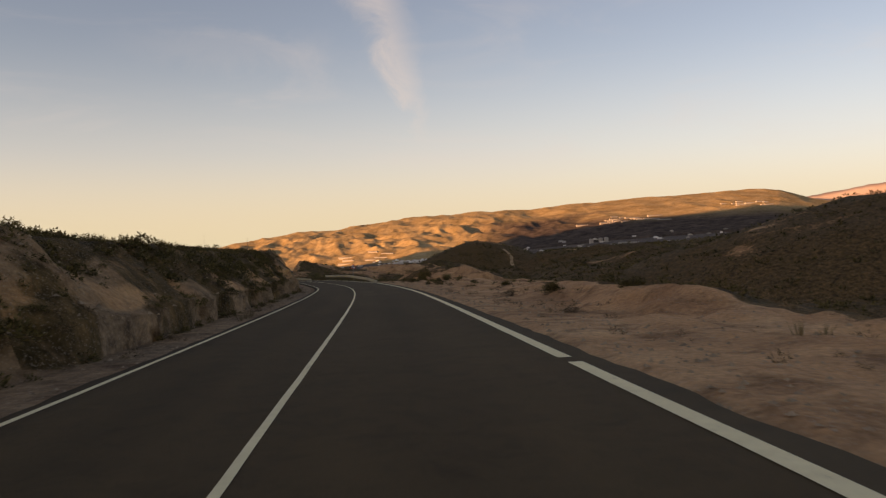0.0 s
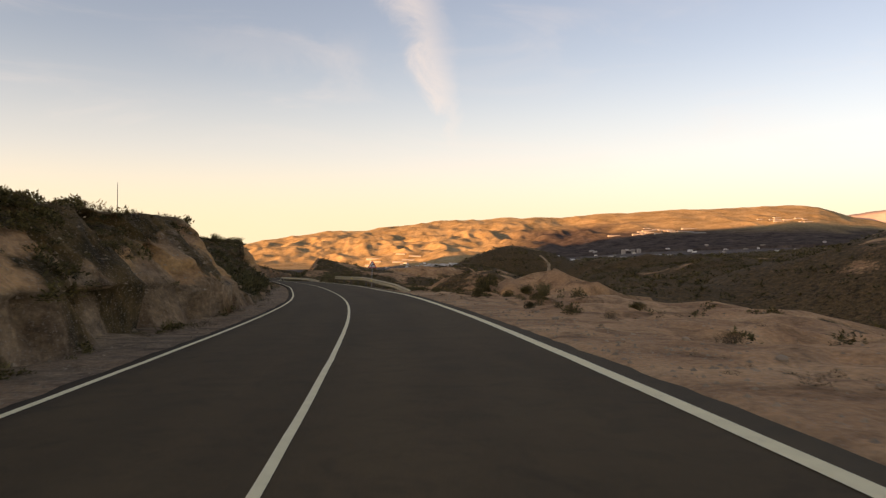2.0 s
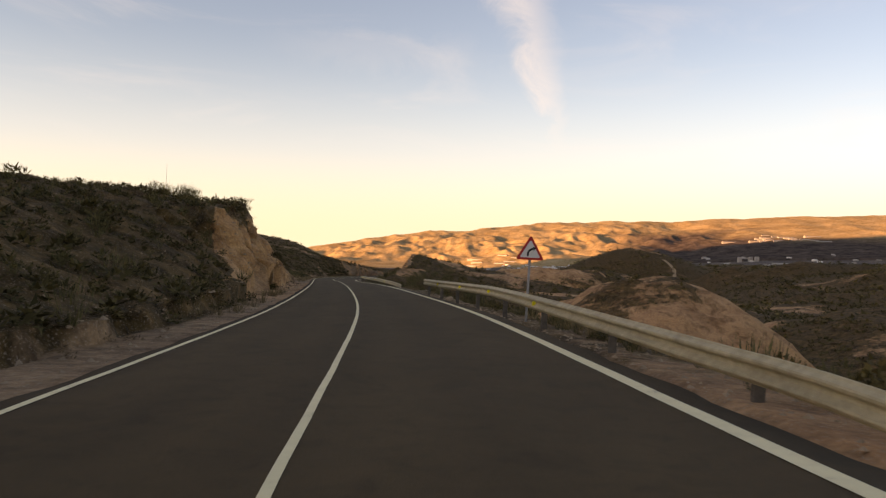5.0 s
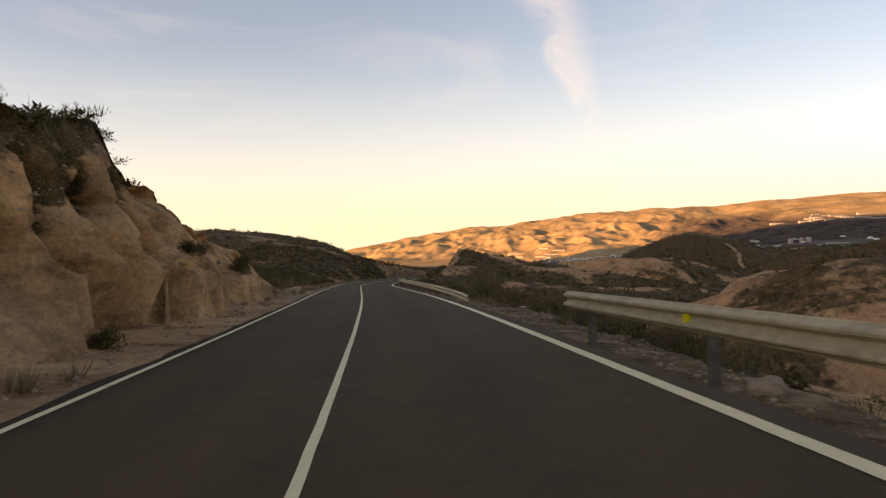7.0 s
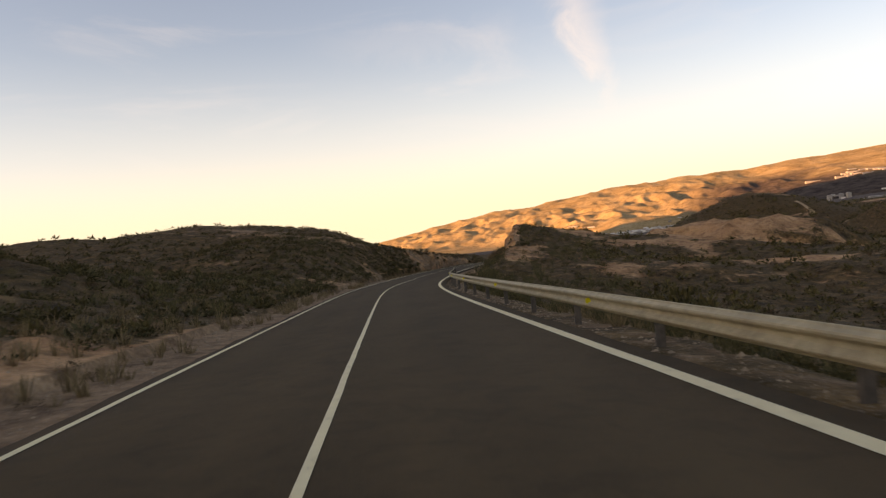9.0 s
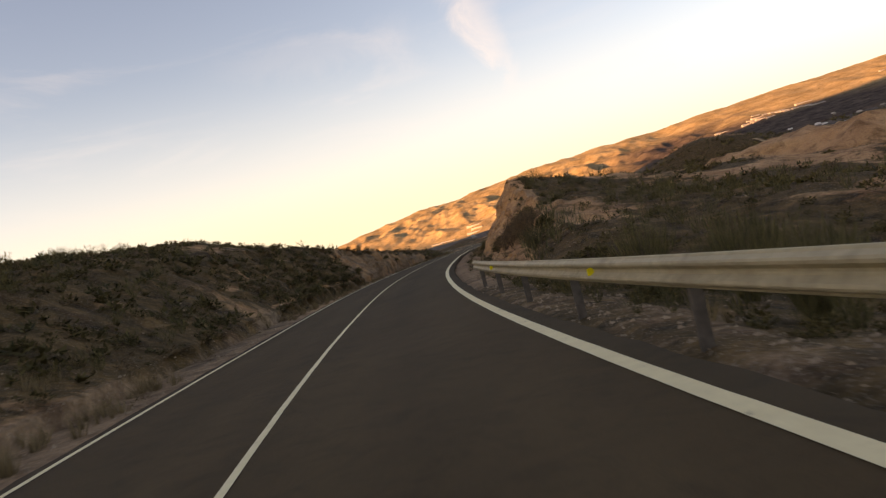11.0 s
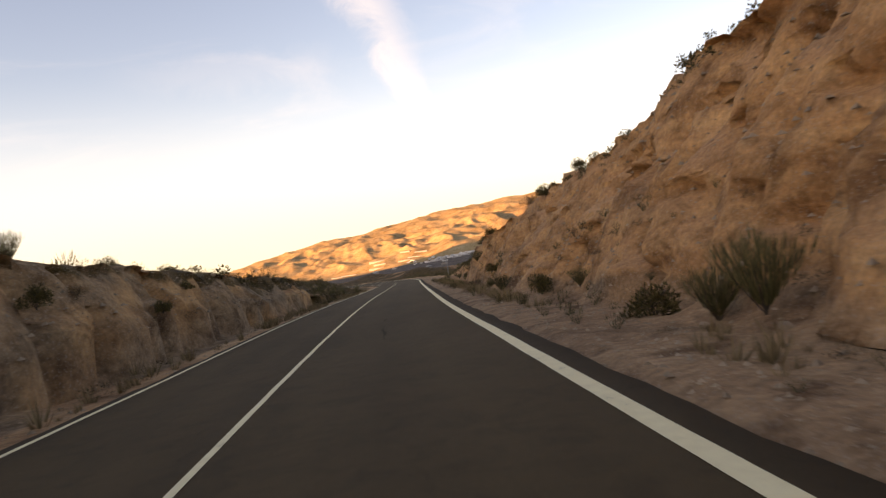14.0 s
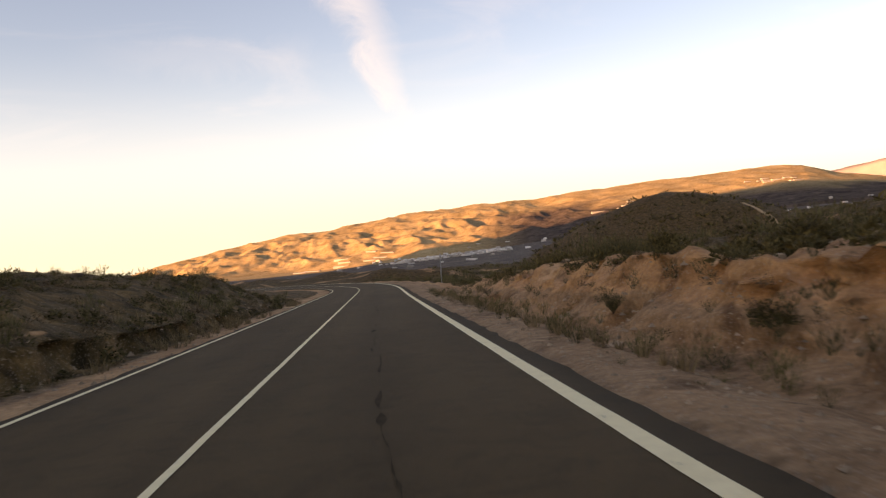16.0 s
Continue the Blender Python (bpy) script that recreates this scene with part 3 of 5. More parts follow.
def cover_of(x, y, slope):
    """How much scrub grows on a place, 0 to 1."""
    xc, zc, th, bk = road_at(y)
    d = (x - xc) * np.cos(th)
    lush = np.interp(y, [0, 74, 80, 114, 118, 143, 147, 250, 258, 300, 306, 345, 420], [0.75, 0.75, 0.98, 0.98, 0.55, 0.55, 1.0, 0.95, 0.7, 0.9, 0.95, 0.9, 0.7])
    begin = np.interp(y, [0, 74, 80, 114, 118, 143, 147, 250, 258, 300, 306, 345], [4.9, 5.2, 3.7, 3.7, 6.6, 6.6, 3.9, 3.7, 5.2, 4.3, 3.6, 3.7])
    left = lush * step(begin - 0.4, begin + 0.5, -d)
    edge = np.interp(y, [0, 20, 42, 60, 78, 92, 100, 220, 226, 240, 250, 300, 306, 340], [11.0, 11.0, 8.4, 10, 17, 15, 5.5, 5.5, 6.6, 8.5, 10.2, 10.2, 7.4, 7.0])
    lush_r = np.interp(y, [0, 70, 80, 112, 125, 215, 230, 300, 306, 420], [1.0, 1.0, 0.75, 0.8, 1.0, 1.0, 0.8, 0.8, 1.0, 1.0])
    right = lush_r * step(edge - 0.3, edge + 0.8, d)
    c = np.where(d < 0, left, right)
    c = c + 0.45 * step(5.0, 5.8, d) * (1 - step(10, 14, d)) * step(97, 101, y) * (1 - step(216, 221, y))
    c = c * (1 - 0.92 * step(0.85, 1.2, slope) * (np.abs(d) < 40))
    c = c + ((np.where(d < 0, 0.55, 0.75) - 0.35 * step(60, 110, d)) * fbm(x / 7, y / 7, 81, 4) + 0.55 * step(30, 80, d) * fbm(x / 34, y / 48, 85, 3)) * step(0.1, 0.3, c)
    # scrub hangs down over the brow of the first bank, and grows in clumps on its face
    hang = step(4.7, 5.6, -d + 0.5 * vnoise(x / 1.6, y / 1.6, 83)) * (1 - step(60, 66, y)) + 0.9 * step(0.0, 0.5, fbm(x / 1.5, y / 2.0, 84, 3) + 0.1) * step(52, 58, y) * (1 - step(70, 74, y)) * step(3.6, 4.2, -d)
    hang = np.maximum(hang, step(5.45, 5.75, -d + 0.2 * vnoise(x / 1.4, y / 1.4, 86)) * step(108, 113, y) * (1 - step(129, 132, y)))
    hang = np.maximum(hang, 0.9 * step(-0.35, 0.25, fbm(x / 1.7, y / 2.4, 87, 3)) * (1 - step(56, 62, y)) * step(3.5, 4.0, -d))
    c = np.where((d < 0) & (-d < 12), np.maximum(c, 0.88 * hang), c)
    # bare earth on the humps to the right
    bare = np.maximum(1.3 * hump(x, y, 1, 169, 20, 18), 0.45 * hump(x, y, -12, 274, 24, 17, 20))
    bare = np.maximum(bare, 0.7 * hump(x, y, 3.5, 97.5, 8, 10))
    return np.clip(c - 1.1 * step(-0.1, 0.5, bare + 0.5 * fbm(x / 16, y / 16, 82, 3)), 0, 1)


GCOVER = cover_of(gx, gy, macro)
GCOVER = np.maximum(GCOVER, 0.55 * np.interp(ROWS, [97, 101, 218, 224], [0, 1, 1, 0])[:, None] * ((COLS > 3.4) & (COLS < 6.5))[None])
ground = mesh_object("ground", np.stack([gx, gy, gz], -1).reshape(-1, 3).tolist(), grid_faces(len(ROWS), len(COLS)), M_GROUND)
layer = ground.data.attributes.new("cover", "FLOAT", "POINT")
layer.data.foreach_set("value", GCOVER.ravel())
rel = gz - road_at(ROWS)[1][:, None]
cap_top = np.interp(ROWS, [114, 118, 129, 132], [0, 1, 1, 0])[:, None] * (COLS < 0)[None] * step(3.3, 3.9, rel + 0.5 * vnoise(gy / 1.5, gz / 1.2, 57))
cap_top = cap_top + 0.75 * np.interp(ROWS, [10, 76, 80], [1, 1, 0])[:, None] * (COLS < 0)[None] * step(-0.5, 0.3, fbm(gy / 2.5, gz / 1.2, 56, 3) + 0.4 * (rel - 1.2))
cap_top = cap_top + 0.75 * np.interp(ROWS, [94, 102, 222, 230], [0, 1, 1, 0])[:, None] * ((COLS > 0) & (COLS < 6))[None]
cap_top = cap_top + 0.7 * np.interp(ROWS, [205, 215, 318, 330], [0, 1, 1, 0])[:, None] * (COLS < -3.4)[None] * step(-0.55, 0.35, fbm(gy / 2.2, gz / 1.0, 55, 3))
cap_top = cap_top + 0.6 * np.interp(ROWS, [225, 232, 250, 255], [0, 1, 1, 0])[:, None] * (COLS > 0)[None] * step(-0.4, 0.2, vnoise(gy / 2.2, gz / 1.6, 58)) * step(0.8, 1.4, rel)
cap_top = cap_top + 0.5 * step(0.5, 0.8, fbm(gy / 1.6, gz / 0.9, 59, 3)) * steep * (gy < 299)
cap_top = cap_top + 0.6 * np.interp(ROWS, [222, 230], [0, 1])[:, None] * ((COLS > 0) & (COLS < 6))[None]
cap_top = cap_top + 0.8 * np.interp(ROWS, [112, 116, 138, 144, 222, 228], [1, 0.2, 0.2, 1, 1, 0.2])[:, None] * ((COLS < 0) & (COLS > -4.2))[None]
layer = ground.data.attributes.new("caprock", "FLOAT", "POINT")
layer.data.foreach_set("value", np.clip(cap_top, 0, 1).ravel())
# painted shade covers all ground far out on the valley floor
layer = ground.data.attributes.new("valley_shade", "FLOAT", "POINT")
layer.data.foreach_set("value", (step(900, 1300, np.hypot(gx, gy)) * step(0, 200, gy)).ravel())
tagged(ground, "dry brown earth and gravel with eroded cuts along a mountain road", "ground", kind="structure")


# ---- road ----
def strip(name, d0, d1, s0, s1, up, material, every=1.0, thick=0.0, cols=1, wear=0.0, seed=0):
    """A strip along the road between two distances from its centre line."""
    n = max(2, int((s1 - s0) / every) + 1)
    s = np.linspace(s0, s1, n)
    ds = np.linspace(d0, d1, cols + 1)
    verts, k = [], len(ds)
    edge = wear * fbm(s / 0.7, s * 0 + seed, 50 + seed, 3)
    for j, d in enumerate(ds):
        off = edge if j in (0, k - 1) else 0
        verts.append(np.stack(along(s, d + off, up), -1))
    faces = grid_faces(k, n)
    if thick:
        verts.append(verts[k - 1] - (0, 0, thick))
        verts.append(verts[0] - (0, 0, thick))
        i = np.arange(n - 1)
        faces += np.stack([(k - 1) * n + i, (k - 1) * n + i + 1, k * n + i + 1, k * n + i], -1).tolist()
        faces += np.stack([(k + 1) * n + i, (k + 1) * n + i + 1, i + 1, i], -1).tolist()
    return mesh_object(name, np.concatenate(verts).tolist(), faces, material)


road = strip("road", -LANE_L - 0.2, LANE_R + 0.37, -70, 480, 0.0, M_ASPHALT, 0.5, 0.2, 12, 0.05, 1)
lanes = np.repeat(np.concatenate([np.linspace(0, 1, 13), [1, 0]]), len(road.data.vertices) // 15)
layer = road.data.attributes.new("across", "FLOAT", "POINT")
layer.data.foreach_set("value", lanes)
tagged(road, "dark grey worn asphalt of a two-lane mountain road", "road", kind="structure")
for name, d, w, s0, s1 in (("center_line", 0.0, 0.072, -70, 470), ("edge_line", -LANE_L, 0.08, -70, 470), ("edge_line", LANE_R - 0.03, 0.175, -70, 24.85), ("edge_line", LANE_R - 0.03, 0.175, 25.3, 470)):
    tagged(strip(name, d - w / 2, d + w / 2, s0, s1, 0.006, M_PAINT, 0.4, 0.0, 1, 0.004, 3), "worn off-white painted line on asphalt", "road marking", kind="structure")


# ---- mountains ----
def polar(az, r):
    """x and y of a bearing (degrees to the left of +y) at a distance."""
    return -np.sin(np.radians(az)) * r, np.cos(np.radians(az)) * r


RIDGE_AZ = [-46, -38, -33, -31.4, -29.5, -27, -25.2, -23.4, -21.5, -18.4, -16.2, -10.4, -8.3, -4.3, 0.0, 4.2, 8.4, 12.7, 16.0, 18.8, 24, 30]
RIDGE_EL = [0.6, 0.8, 1.0, 1.2, 1.6, 2.15, 2.75, 2.85, 2.85, 2.7, 2.6, 2.25, 1.95, 1.88, 1.65, 1.15, 0.5, 0.2, -0.4, -1.0, -2.2, -3.0]


def mountain_height(x, y):
    q, a = np.hypot(x, y), np.degrees(np.arctan2(-x, y))
    top = np.tan(np.radians(np.interp(a, RIDGE_AZ, RIDGE_EL))) * 4250
    foot = np.tan(np.radians(np.interp(a, FOOT_AZ, FOOT_EL))) * 3000
    t = np.clip((q - np.interp(a, [3, 12], [2750, 3300])) / np.interp(a, [3, 12], [1500, 950]), 0, 1)
    rise = np.where(q < 4250, t ** 1.25, 1 - 0.5 * step(4250, 4600, q))
    z = foot + (top - foot) * rise
    body = np.sin(np.pi * np.clip(t, 0, 1)) ** 0.7 * (0.30 + 0.70 * step(-16, 0, a))
    body = np.maximum(body, 0.42 * step(0.45, 0.7, t) * (0.5 + 0.5 * step(-16, 0, a)))
    warp = 90 * fbm(x / 420, y / 420, 63, 2)
    z = z + body * (18 * fbm((x + warp) / 340, (y - warp) / 420, 61, 2) + 15 * ridged((x - warp) / 210, (y + warp) / 300, 64, 4) + 9 * fbm(x / 85, y / 110, 62, 3))
    return np.where(q < 2720, -200, z)


def mountain_range():
    az, r = np.linspace(-44, 28, 540), np.linspace(2700, 4600, 140)
    a, q = np.meshgrid(az, r)
    x, y = polar(a, q)
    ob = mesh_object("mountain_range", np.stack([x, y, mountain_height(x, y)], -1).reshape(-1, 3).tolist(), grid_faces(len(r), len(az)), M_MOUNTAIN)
    h = mountain_height(x, y)
    # where shade is painted: low slopes on the right, with a ragged upper edge
    shade_mask = (1 - step(-7, -1, a)) * (1 - step(45, 105, h + 25 * fbm(x / 300, y / 300, 65, 3)))
    layer = ob.data.attributes.new("valley_shade", "FLOAT", "POINT")
    layer.data.foreach_set("value", shade_mask.ravel())
    return tagged(ob, "dry eroded mountain range across the valley in low sun", "mountain", kind="structure")


mountain_range()


def hazy_range():
    """The next range, further up the valley; its haze is in the material's colour."""
    az, r = np.linspace(-48, -24.5, 150), np.linspace(4560, 4860, 16)
    a, q = np.meshgrid(az, r)
    x, y = polar(a, q)
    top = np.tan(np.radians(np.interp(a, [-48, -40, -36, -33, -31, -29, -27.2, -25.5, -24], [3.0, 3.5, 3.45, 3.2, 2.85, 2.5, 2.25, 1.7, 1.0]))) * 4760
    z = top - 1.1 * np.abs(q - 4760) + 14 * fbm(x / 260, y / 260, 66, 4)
    ob = mesh_object("hazy_range", np.stack([x, y, z], -1).reshape(-1, 3).tolist(), grid_faces(len(r), len(az)), M_HAZE_TINT)
    return tagged(ob, "range of mountains far up the valley, coloured pale pink for haze", "mountain", kind="structure")


hazy_range()


def west_ridge():
    """The mountains that the sun sinks behind, out of view, which lay the near land in shade."""
    c, s = -math.sin(radians(SUN_AZ)), math.cos(radians(SUN_AZ))
    q = np.linspace(-1500, 3600, 130)
    w = np.linspace(-500, 500, 21)
    a, b = np.meshgrid(q, w)
    x, y = c * (900 + b) + s * a, s * (900 + b) - c * a
    crest = np.interp(a, [-1500, 0, 800, 1505, 1803, 1981, 2148, 2324, 2400, 2541, 2900, 3600], [96, 101, 200, 459, 424, 372, 308, 236, 140, 68, -30, -60])
    z = -100 + (crest + 100) * np.clip(1 - np.abs(b) / 500, 0, 1) ** 0.8 + 6 * fbm(x / 160, y / 160, 71, 4)
    ob = mesh_object("west_ridge", np.stack([x, y, z], -1).reshape(-1, 3).tolist(), grid_faces(len(w), len(q)), M_MOUNTAIN)
    return tagged(ob, "dark dry ridge that the low sun stands behind", "mountain", kind="structure")


west_ridge()


# ---- town and greenhouses in the valley ----
def land(x, y):
    x, y = np.atleast_1d(np.asarray(x, float)), np.atleast_1d(np.asarray(y, float))
    z = ground_height(x, y)
    r = np.hypot(x, y)
    return np.where(r > 2720, np.maximum(z, mountain_height(x, y)), z)


def block_verts(x, y, z, w, l, h, turn, roof=0.0):
    """A house: walls and a roof, flat or pitched, as vertices and faces."""
    c, s = math.cos(turn), math.sin(turn)
    base = [(-w / 2, -l / 2), (w / 2, -l / 2), (w / 2, l / 2), (-w / 2, l / 2)]
    v = [(x + a * c - b * s, y + a * s + b * c, z - 6) for a, b in base] + [(x + a * c - b * s, y + a * s + b * c, z + h) for a, b in base]
    v += [(x + a * c - b * s, y + a * s + b * c, z + h + roof) for a, b in ((0, -l / 2), (0, l / 2))]
    f = [(0, 1, 5, 4), (1, 2, 6, 5), (2, 3, 7, 6), (3, 0, 4, 7), (4, 5, 8), (6, 7, 9), (5, 6, 9, 8), (7, 4, 8, 9)]
    return v, f


def town():
    r = random.Random(5)
    verts, faces = [], []
    for k in range(420):
        az = 3.3 - 8.0 * r.random() ** 0.8
        q = 2420 + 330 * (r.random() + r.random()) / 2 + 25 * az
        if k > 330:
            az, q = r.uniform(-32, 9), r.uniform(1900, 2900)
        x, y = polar(az, q)
        v, f = block_verts(x, y, float(land(x, y)[0]), r.uniform(6, 11), r.uniform(7, 18), r.uniform(2.5, 5), r.uniform(0, 3.1), r.choice((0.0, 0.0, 2.0)))
        faces += [tuple(i + len(verts) for i in q_) for q_ in f]
        verts += v
    ob = mesh_object("town_houses", verts, faces, M_HOUSES, False)
    return tagged(ob, "white houses of a small town on the valley floor", "town", kind="stuff")


town()


def long_shed(name, az, r, w, l, h, turn, label, category):
    x, y = polar(az, r)
    v, f = block_verts(float(x), float(y), float(land(x, y)[0]), w, l, h, radians(turn), 1.2)
    return tagged(mesh_object(name, v, f, M_SHEET, False), label, category, "valley buildings")


for az, r, l, turn in ((-19.5, 1500, 150, -72), (-17.3, 1480, 60, -72), (-23.2, 1560, 90, -75), (-24.5, 1900, 110, -80), (-27.0, 1950, 80, -78), (-21.0, 2100, 70, -84), (-18.2, 2150, 60, -84), (-26.0, 2350, 90, -80), (-14.8, 2300, 60, -86)):
    long_shed("greenhouse", az, r, 12, l, 3.0, turn, "long pale plastic-covered greenhouse on the valley floor", "greenhouse")
# pale blocks stand in for bright sunlit plots of land on the mountain foot
shed = random.Random(31)
for k in range(40):
    low, high = ((-17.5, -11.5), (-17.5, -11.5), (-25.0, -21.5), (3.0, 9.5))[k % 4]
    az = shed.uniform(low, high)
    r = shed.uniform(3280, 3520) if low > -20 else shed.uniform(3560, 3720)
    r = shed.uniform(2980, 3150) if low > 0 else r
    long_shed("greenhouse", az, r, shed.uniform(8, 16), shed.uniform(22, 75), 2.4, shed.uniform(-86, -70) if low < 0 else shed.uniform(76, 86), "pale low block for a patch of bright sunlit land on the mountain foot", "greenhouse")
for az, r in ((-12.1, 2650), (-12.8, 2660), (-13.2, 2640)):
    long_shed("apartment_block", az, r, 10, 14, 15, 10, "tall white apartment block in the valley", "building")


def dirt_track(points, half, label):
    """A bare track on the far hill, draped over the land."""
    pts = [Vector(p) for p in points]
    left, right = [], []
    for k in range(len(pts) - 1):
        for t in np.linspace(0, 1, 8, endpoint=k == len(pts) - 2):
            p = pts[k].lerp(pts[k + 1], t)
            n = (pts[k + 1] - pts[k]).orthogonal().normalized() * half * (1 + 0.4 * float(vnoise(p.x / 3, p.y / 3, 9)))
            for side, q in ((left, p + n), (right, p - n)):
                side.append((q.x, q.y, float(land(q.x, q.y)[0]) + 0.5))
    return tagged(mesh_object("dirt_track", left + right, grid_faces(2, len(left)), M_TRACK), label, "track", kind="structure")


dirt_track([(50, 536), (55, 527), (54, 517), (58, 505), (64, 496)], 1.2, "pale bare track climbing the flank of the far hill")


# ---- plants ----
def leaf_cloud(r, n, size, shape, thin=0.3):
    """Small leaf blades: shape gives a place in the unit dome and a direction for each."""
    verts, faces = [], []
    for k in range(n):
        p, way = shape(r)
        s = size * r.uniform(0.6, 1.3)
        side = Vector((r.gauss(0, 1), r.gauss(0, 1), r.gauss(0, 0.6))).normalized()
        way = way.normalized()
        i = len(verts)
        verts += [p - side * s * thin, p + side * s * thin, p + way * s]
        faces.append((i, i + 1, i + 2))
    return verts, faces


def dome(r):
    while True:
        v = Vector((r.uniform(-1, 1), r.uniform(-1, 1), r.uniform(0, 1)))
        if 0.3 < v.length < 1:
            break
    lump = 0.82 + 0.3 * noise.noise(v * 2.3)
    return v * lump, v + Vector((r.gauss(0, 0.5), r.gauss(0, 0.5), 0.35))


def broom(r):
    a, t, u = r.uniform(0, 6.283), r.random() ** 0.6, r.random()
    lean = 0.75 * t * u
    return Vector((math.cos(a) * (0.08 + lean), math.sin(a) * (0.08 + lean), u * (1.15 - 0.35 * t))), Vector((math.cos(a) * 0.45 * t, math.sin(a) * 0.45 * t, 1.0))


def tuft(r):
    a, t = r.uniform(0, 6.283), r.random()
    return Vector((math.cos(a) * 0.25 * t, math.sin(a) * 0.25 * t, 0)), Vector((math.cos(a) * 0.6 * t, math.sin(a) * 0.6 * t, 1.0))


def stems(r, n, reach, thick):
    """Forked twigs that spread from the root."""
    verts, faces = [], []
    for k in range(n):
        a = 6.283 * k / n + r.uniform(-0.4, 0.4)
        tip = Vector((math.cos(a) * reach * r.uniform(0.3, 0.9), math.sin(a) * reach * r.uniform(0.3, 0.9), r.uniform(0.5, 0.95)))
        mid = tip * 0.5 + Vector((r.gauss(0, 0.08), r.gauss(0, 0.08), 0.06))
        for p, q, w0, w1 in ((Vector((0, 0, -0.15)), mid, thick, thick * 0.6), (mid, tip, thick * 0.6, thick * 0.15), (mid, tip + Vector((r.gauss(0, 0.25), r.gauss(0, 0.25), 0.1)), thick * 0.5, thick * 0.12)):
            i = len(verts)
            for c, w in ((p, w0), (q, w1)):
                verts += [c + Vector((w, 0, 0)), c + Vector((-w * 0.5, w * 0.87, 0)), c + Vector((-w * 0.5, -w * 0.87, 0))]
            faces += [(i, i + 1, i + 4, i + 3), (i + 1, i + 2, i + 5, i + 4), (i + 2, i, i + 3, i + 5)]
    return verts, faces


def clumped(seed, count, spread, reach, up):
    """A bush of rounded clumps: gives the shape function of one variant."""
    q = random.Random(seed)
    clumps = []
    for k in range(count):
        a, e = 2.4 * k + q.uniform(-0.5, 0.5), q.uniform(0.1, 1.4)
        w = spread * q.uniform(0.6, 1.0)
        clumps.append((Vector((math.cos(a) * math.cos(e) * w, math.sin(a) * math.cos(e) * w, math.sin(e) * w * 0.9)), reach * q.uniform(0.7, 1.25)))

    def shape(r):
        c, w = clumps[r.randrange(count)]
        v = Vector((r.gauss(0, 1), r.gauss(0, 1), r.gauss(0, 0.8))).normalized() * w * r.random() ** 0.4
        p = c + v
        p.z = abs(p.z)
        return p, v.normalized() + Vector((r.gauss(0, 0.4), r.gauss(0, 0.4), up))
    return shape


KINDS = {}
for key, seed, n, size, thin, leaf, label in (
    ("shrub", 3, 1900, 0.105, 0.30, M_SHRUB, "dark olive rounded thorny shrub on dry earth"),
    ("broom_bush", 5, 1500, 0.30, 0.028, M_BROOM, "grey-green broom bush with upright twigs"),
    ("dry_bush", 9, 1500, 0.20, 0.040, M_DRY, "brown half-dead bush with bare twigs"),
):
    KINDS[key] = []
    for v in range(4):
        r = random.Random(seed * 31 + v)
        shape = broom if key == "broom_bush" else clumped(seed * 17 + v, 11, 0.72, 0.36, 0.5)
        KINDS[key].append((leaf_cloud(r, n, size, shape, thin), stems(r, 9, 0.75, 0.018), leaf, label))


def ground_z(x, y):
    return float(ground_height(np.array([x], float), np.array([y], float))[0])


def plant(key, v, x, y, size, tall=1.0, turn=0.0):
    """One bush as a thing: woody stems and, on them, the foliage."""
    (lv, lf), (sv, sf), leaf, label = KINDS[key][v]
    if (key, v) not in PLANTED:
        wood = mesh_object(key, sv, sf, M_WOOD)
        crown = mesh_object("foliage", lv, lf, leaf, False)
        crown.parent = wood
        tagged(wood, label, "bush", "roadside bushes")
        PLANTED[(key, v)] = wood
        ob = wood
        ob.matrix_basis = pose(x, y, ground_z(x, y) - 0.04, 0, 0, turn) @ Matrix.Diagonal((size, size, size * tall, 1))
        return ob
    src = PLANTED[(key, v)]
    ob = copy_thing(src, pose(0, 0, 0))
    ob.matrix_basis = pose(x, y, ground_z(x, y) - 0.04, 0, 0, turn) @ Matrix.Diagonal((size, size, size * tall, 1))
    return ob


PLANTED = {}
# bushes that stand out along the road: kind, y, distance from the centre line, radius, height over radius
NAMED = [
    ("dry_bush", 47, 6.4, 0.45, 0.9), ("shrub", 43, 7.2, 0.55, 0.8), ("shrub", 39, 8.6, 0.5, 0.8), ("dry_bush", 36, 6, 0.4, 0.7), ("shrub", 57, 8.2, 0.5, 0.8),
    ("dry_bush", 62, 7, 0.4, 0.8), ("shrub", 84.9, 6.6, 0.5, 1), ("shrub", 88, 9, 0.6, 1), ("broom_bush", 84, 9.5, 0.6, 1.1), ("shrub", 78, 7.6, 0.45, 0.9),
    ("shrub", 73, 9.4, 0.4, 0.9), ("dry_bush", 70, 6.4, 0.35, 0.8), ("shrub", 95, 6.6, 0.5, 0.8), ("shrub", 98, 7.4, 0.7, 0.8), ("shrub", 91, 13, 0.6, 0.9),
    ("shrub", 95, 12, 0.7, 1), ("shrub", 76.5, -8.2, 0.6, 1), ("dry_bush", 77.5, -6.9, 0.4, 1.2), ("shrub", 124, -3.9, 0.4, 1), ("shrub", 131, -4.4, 0.5, 0.9),
]
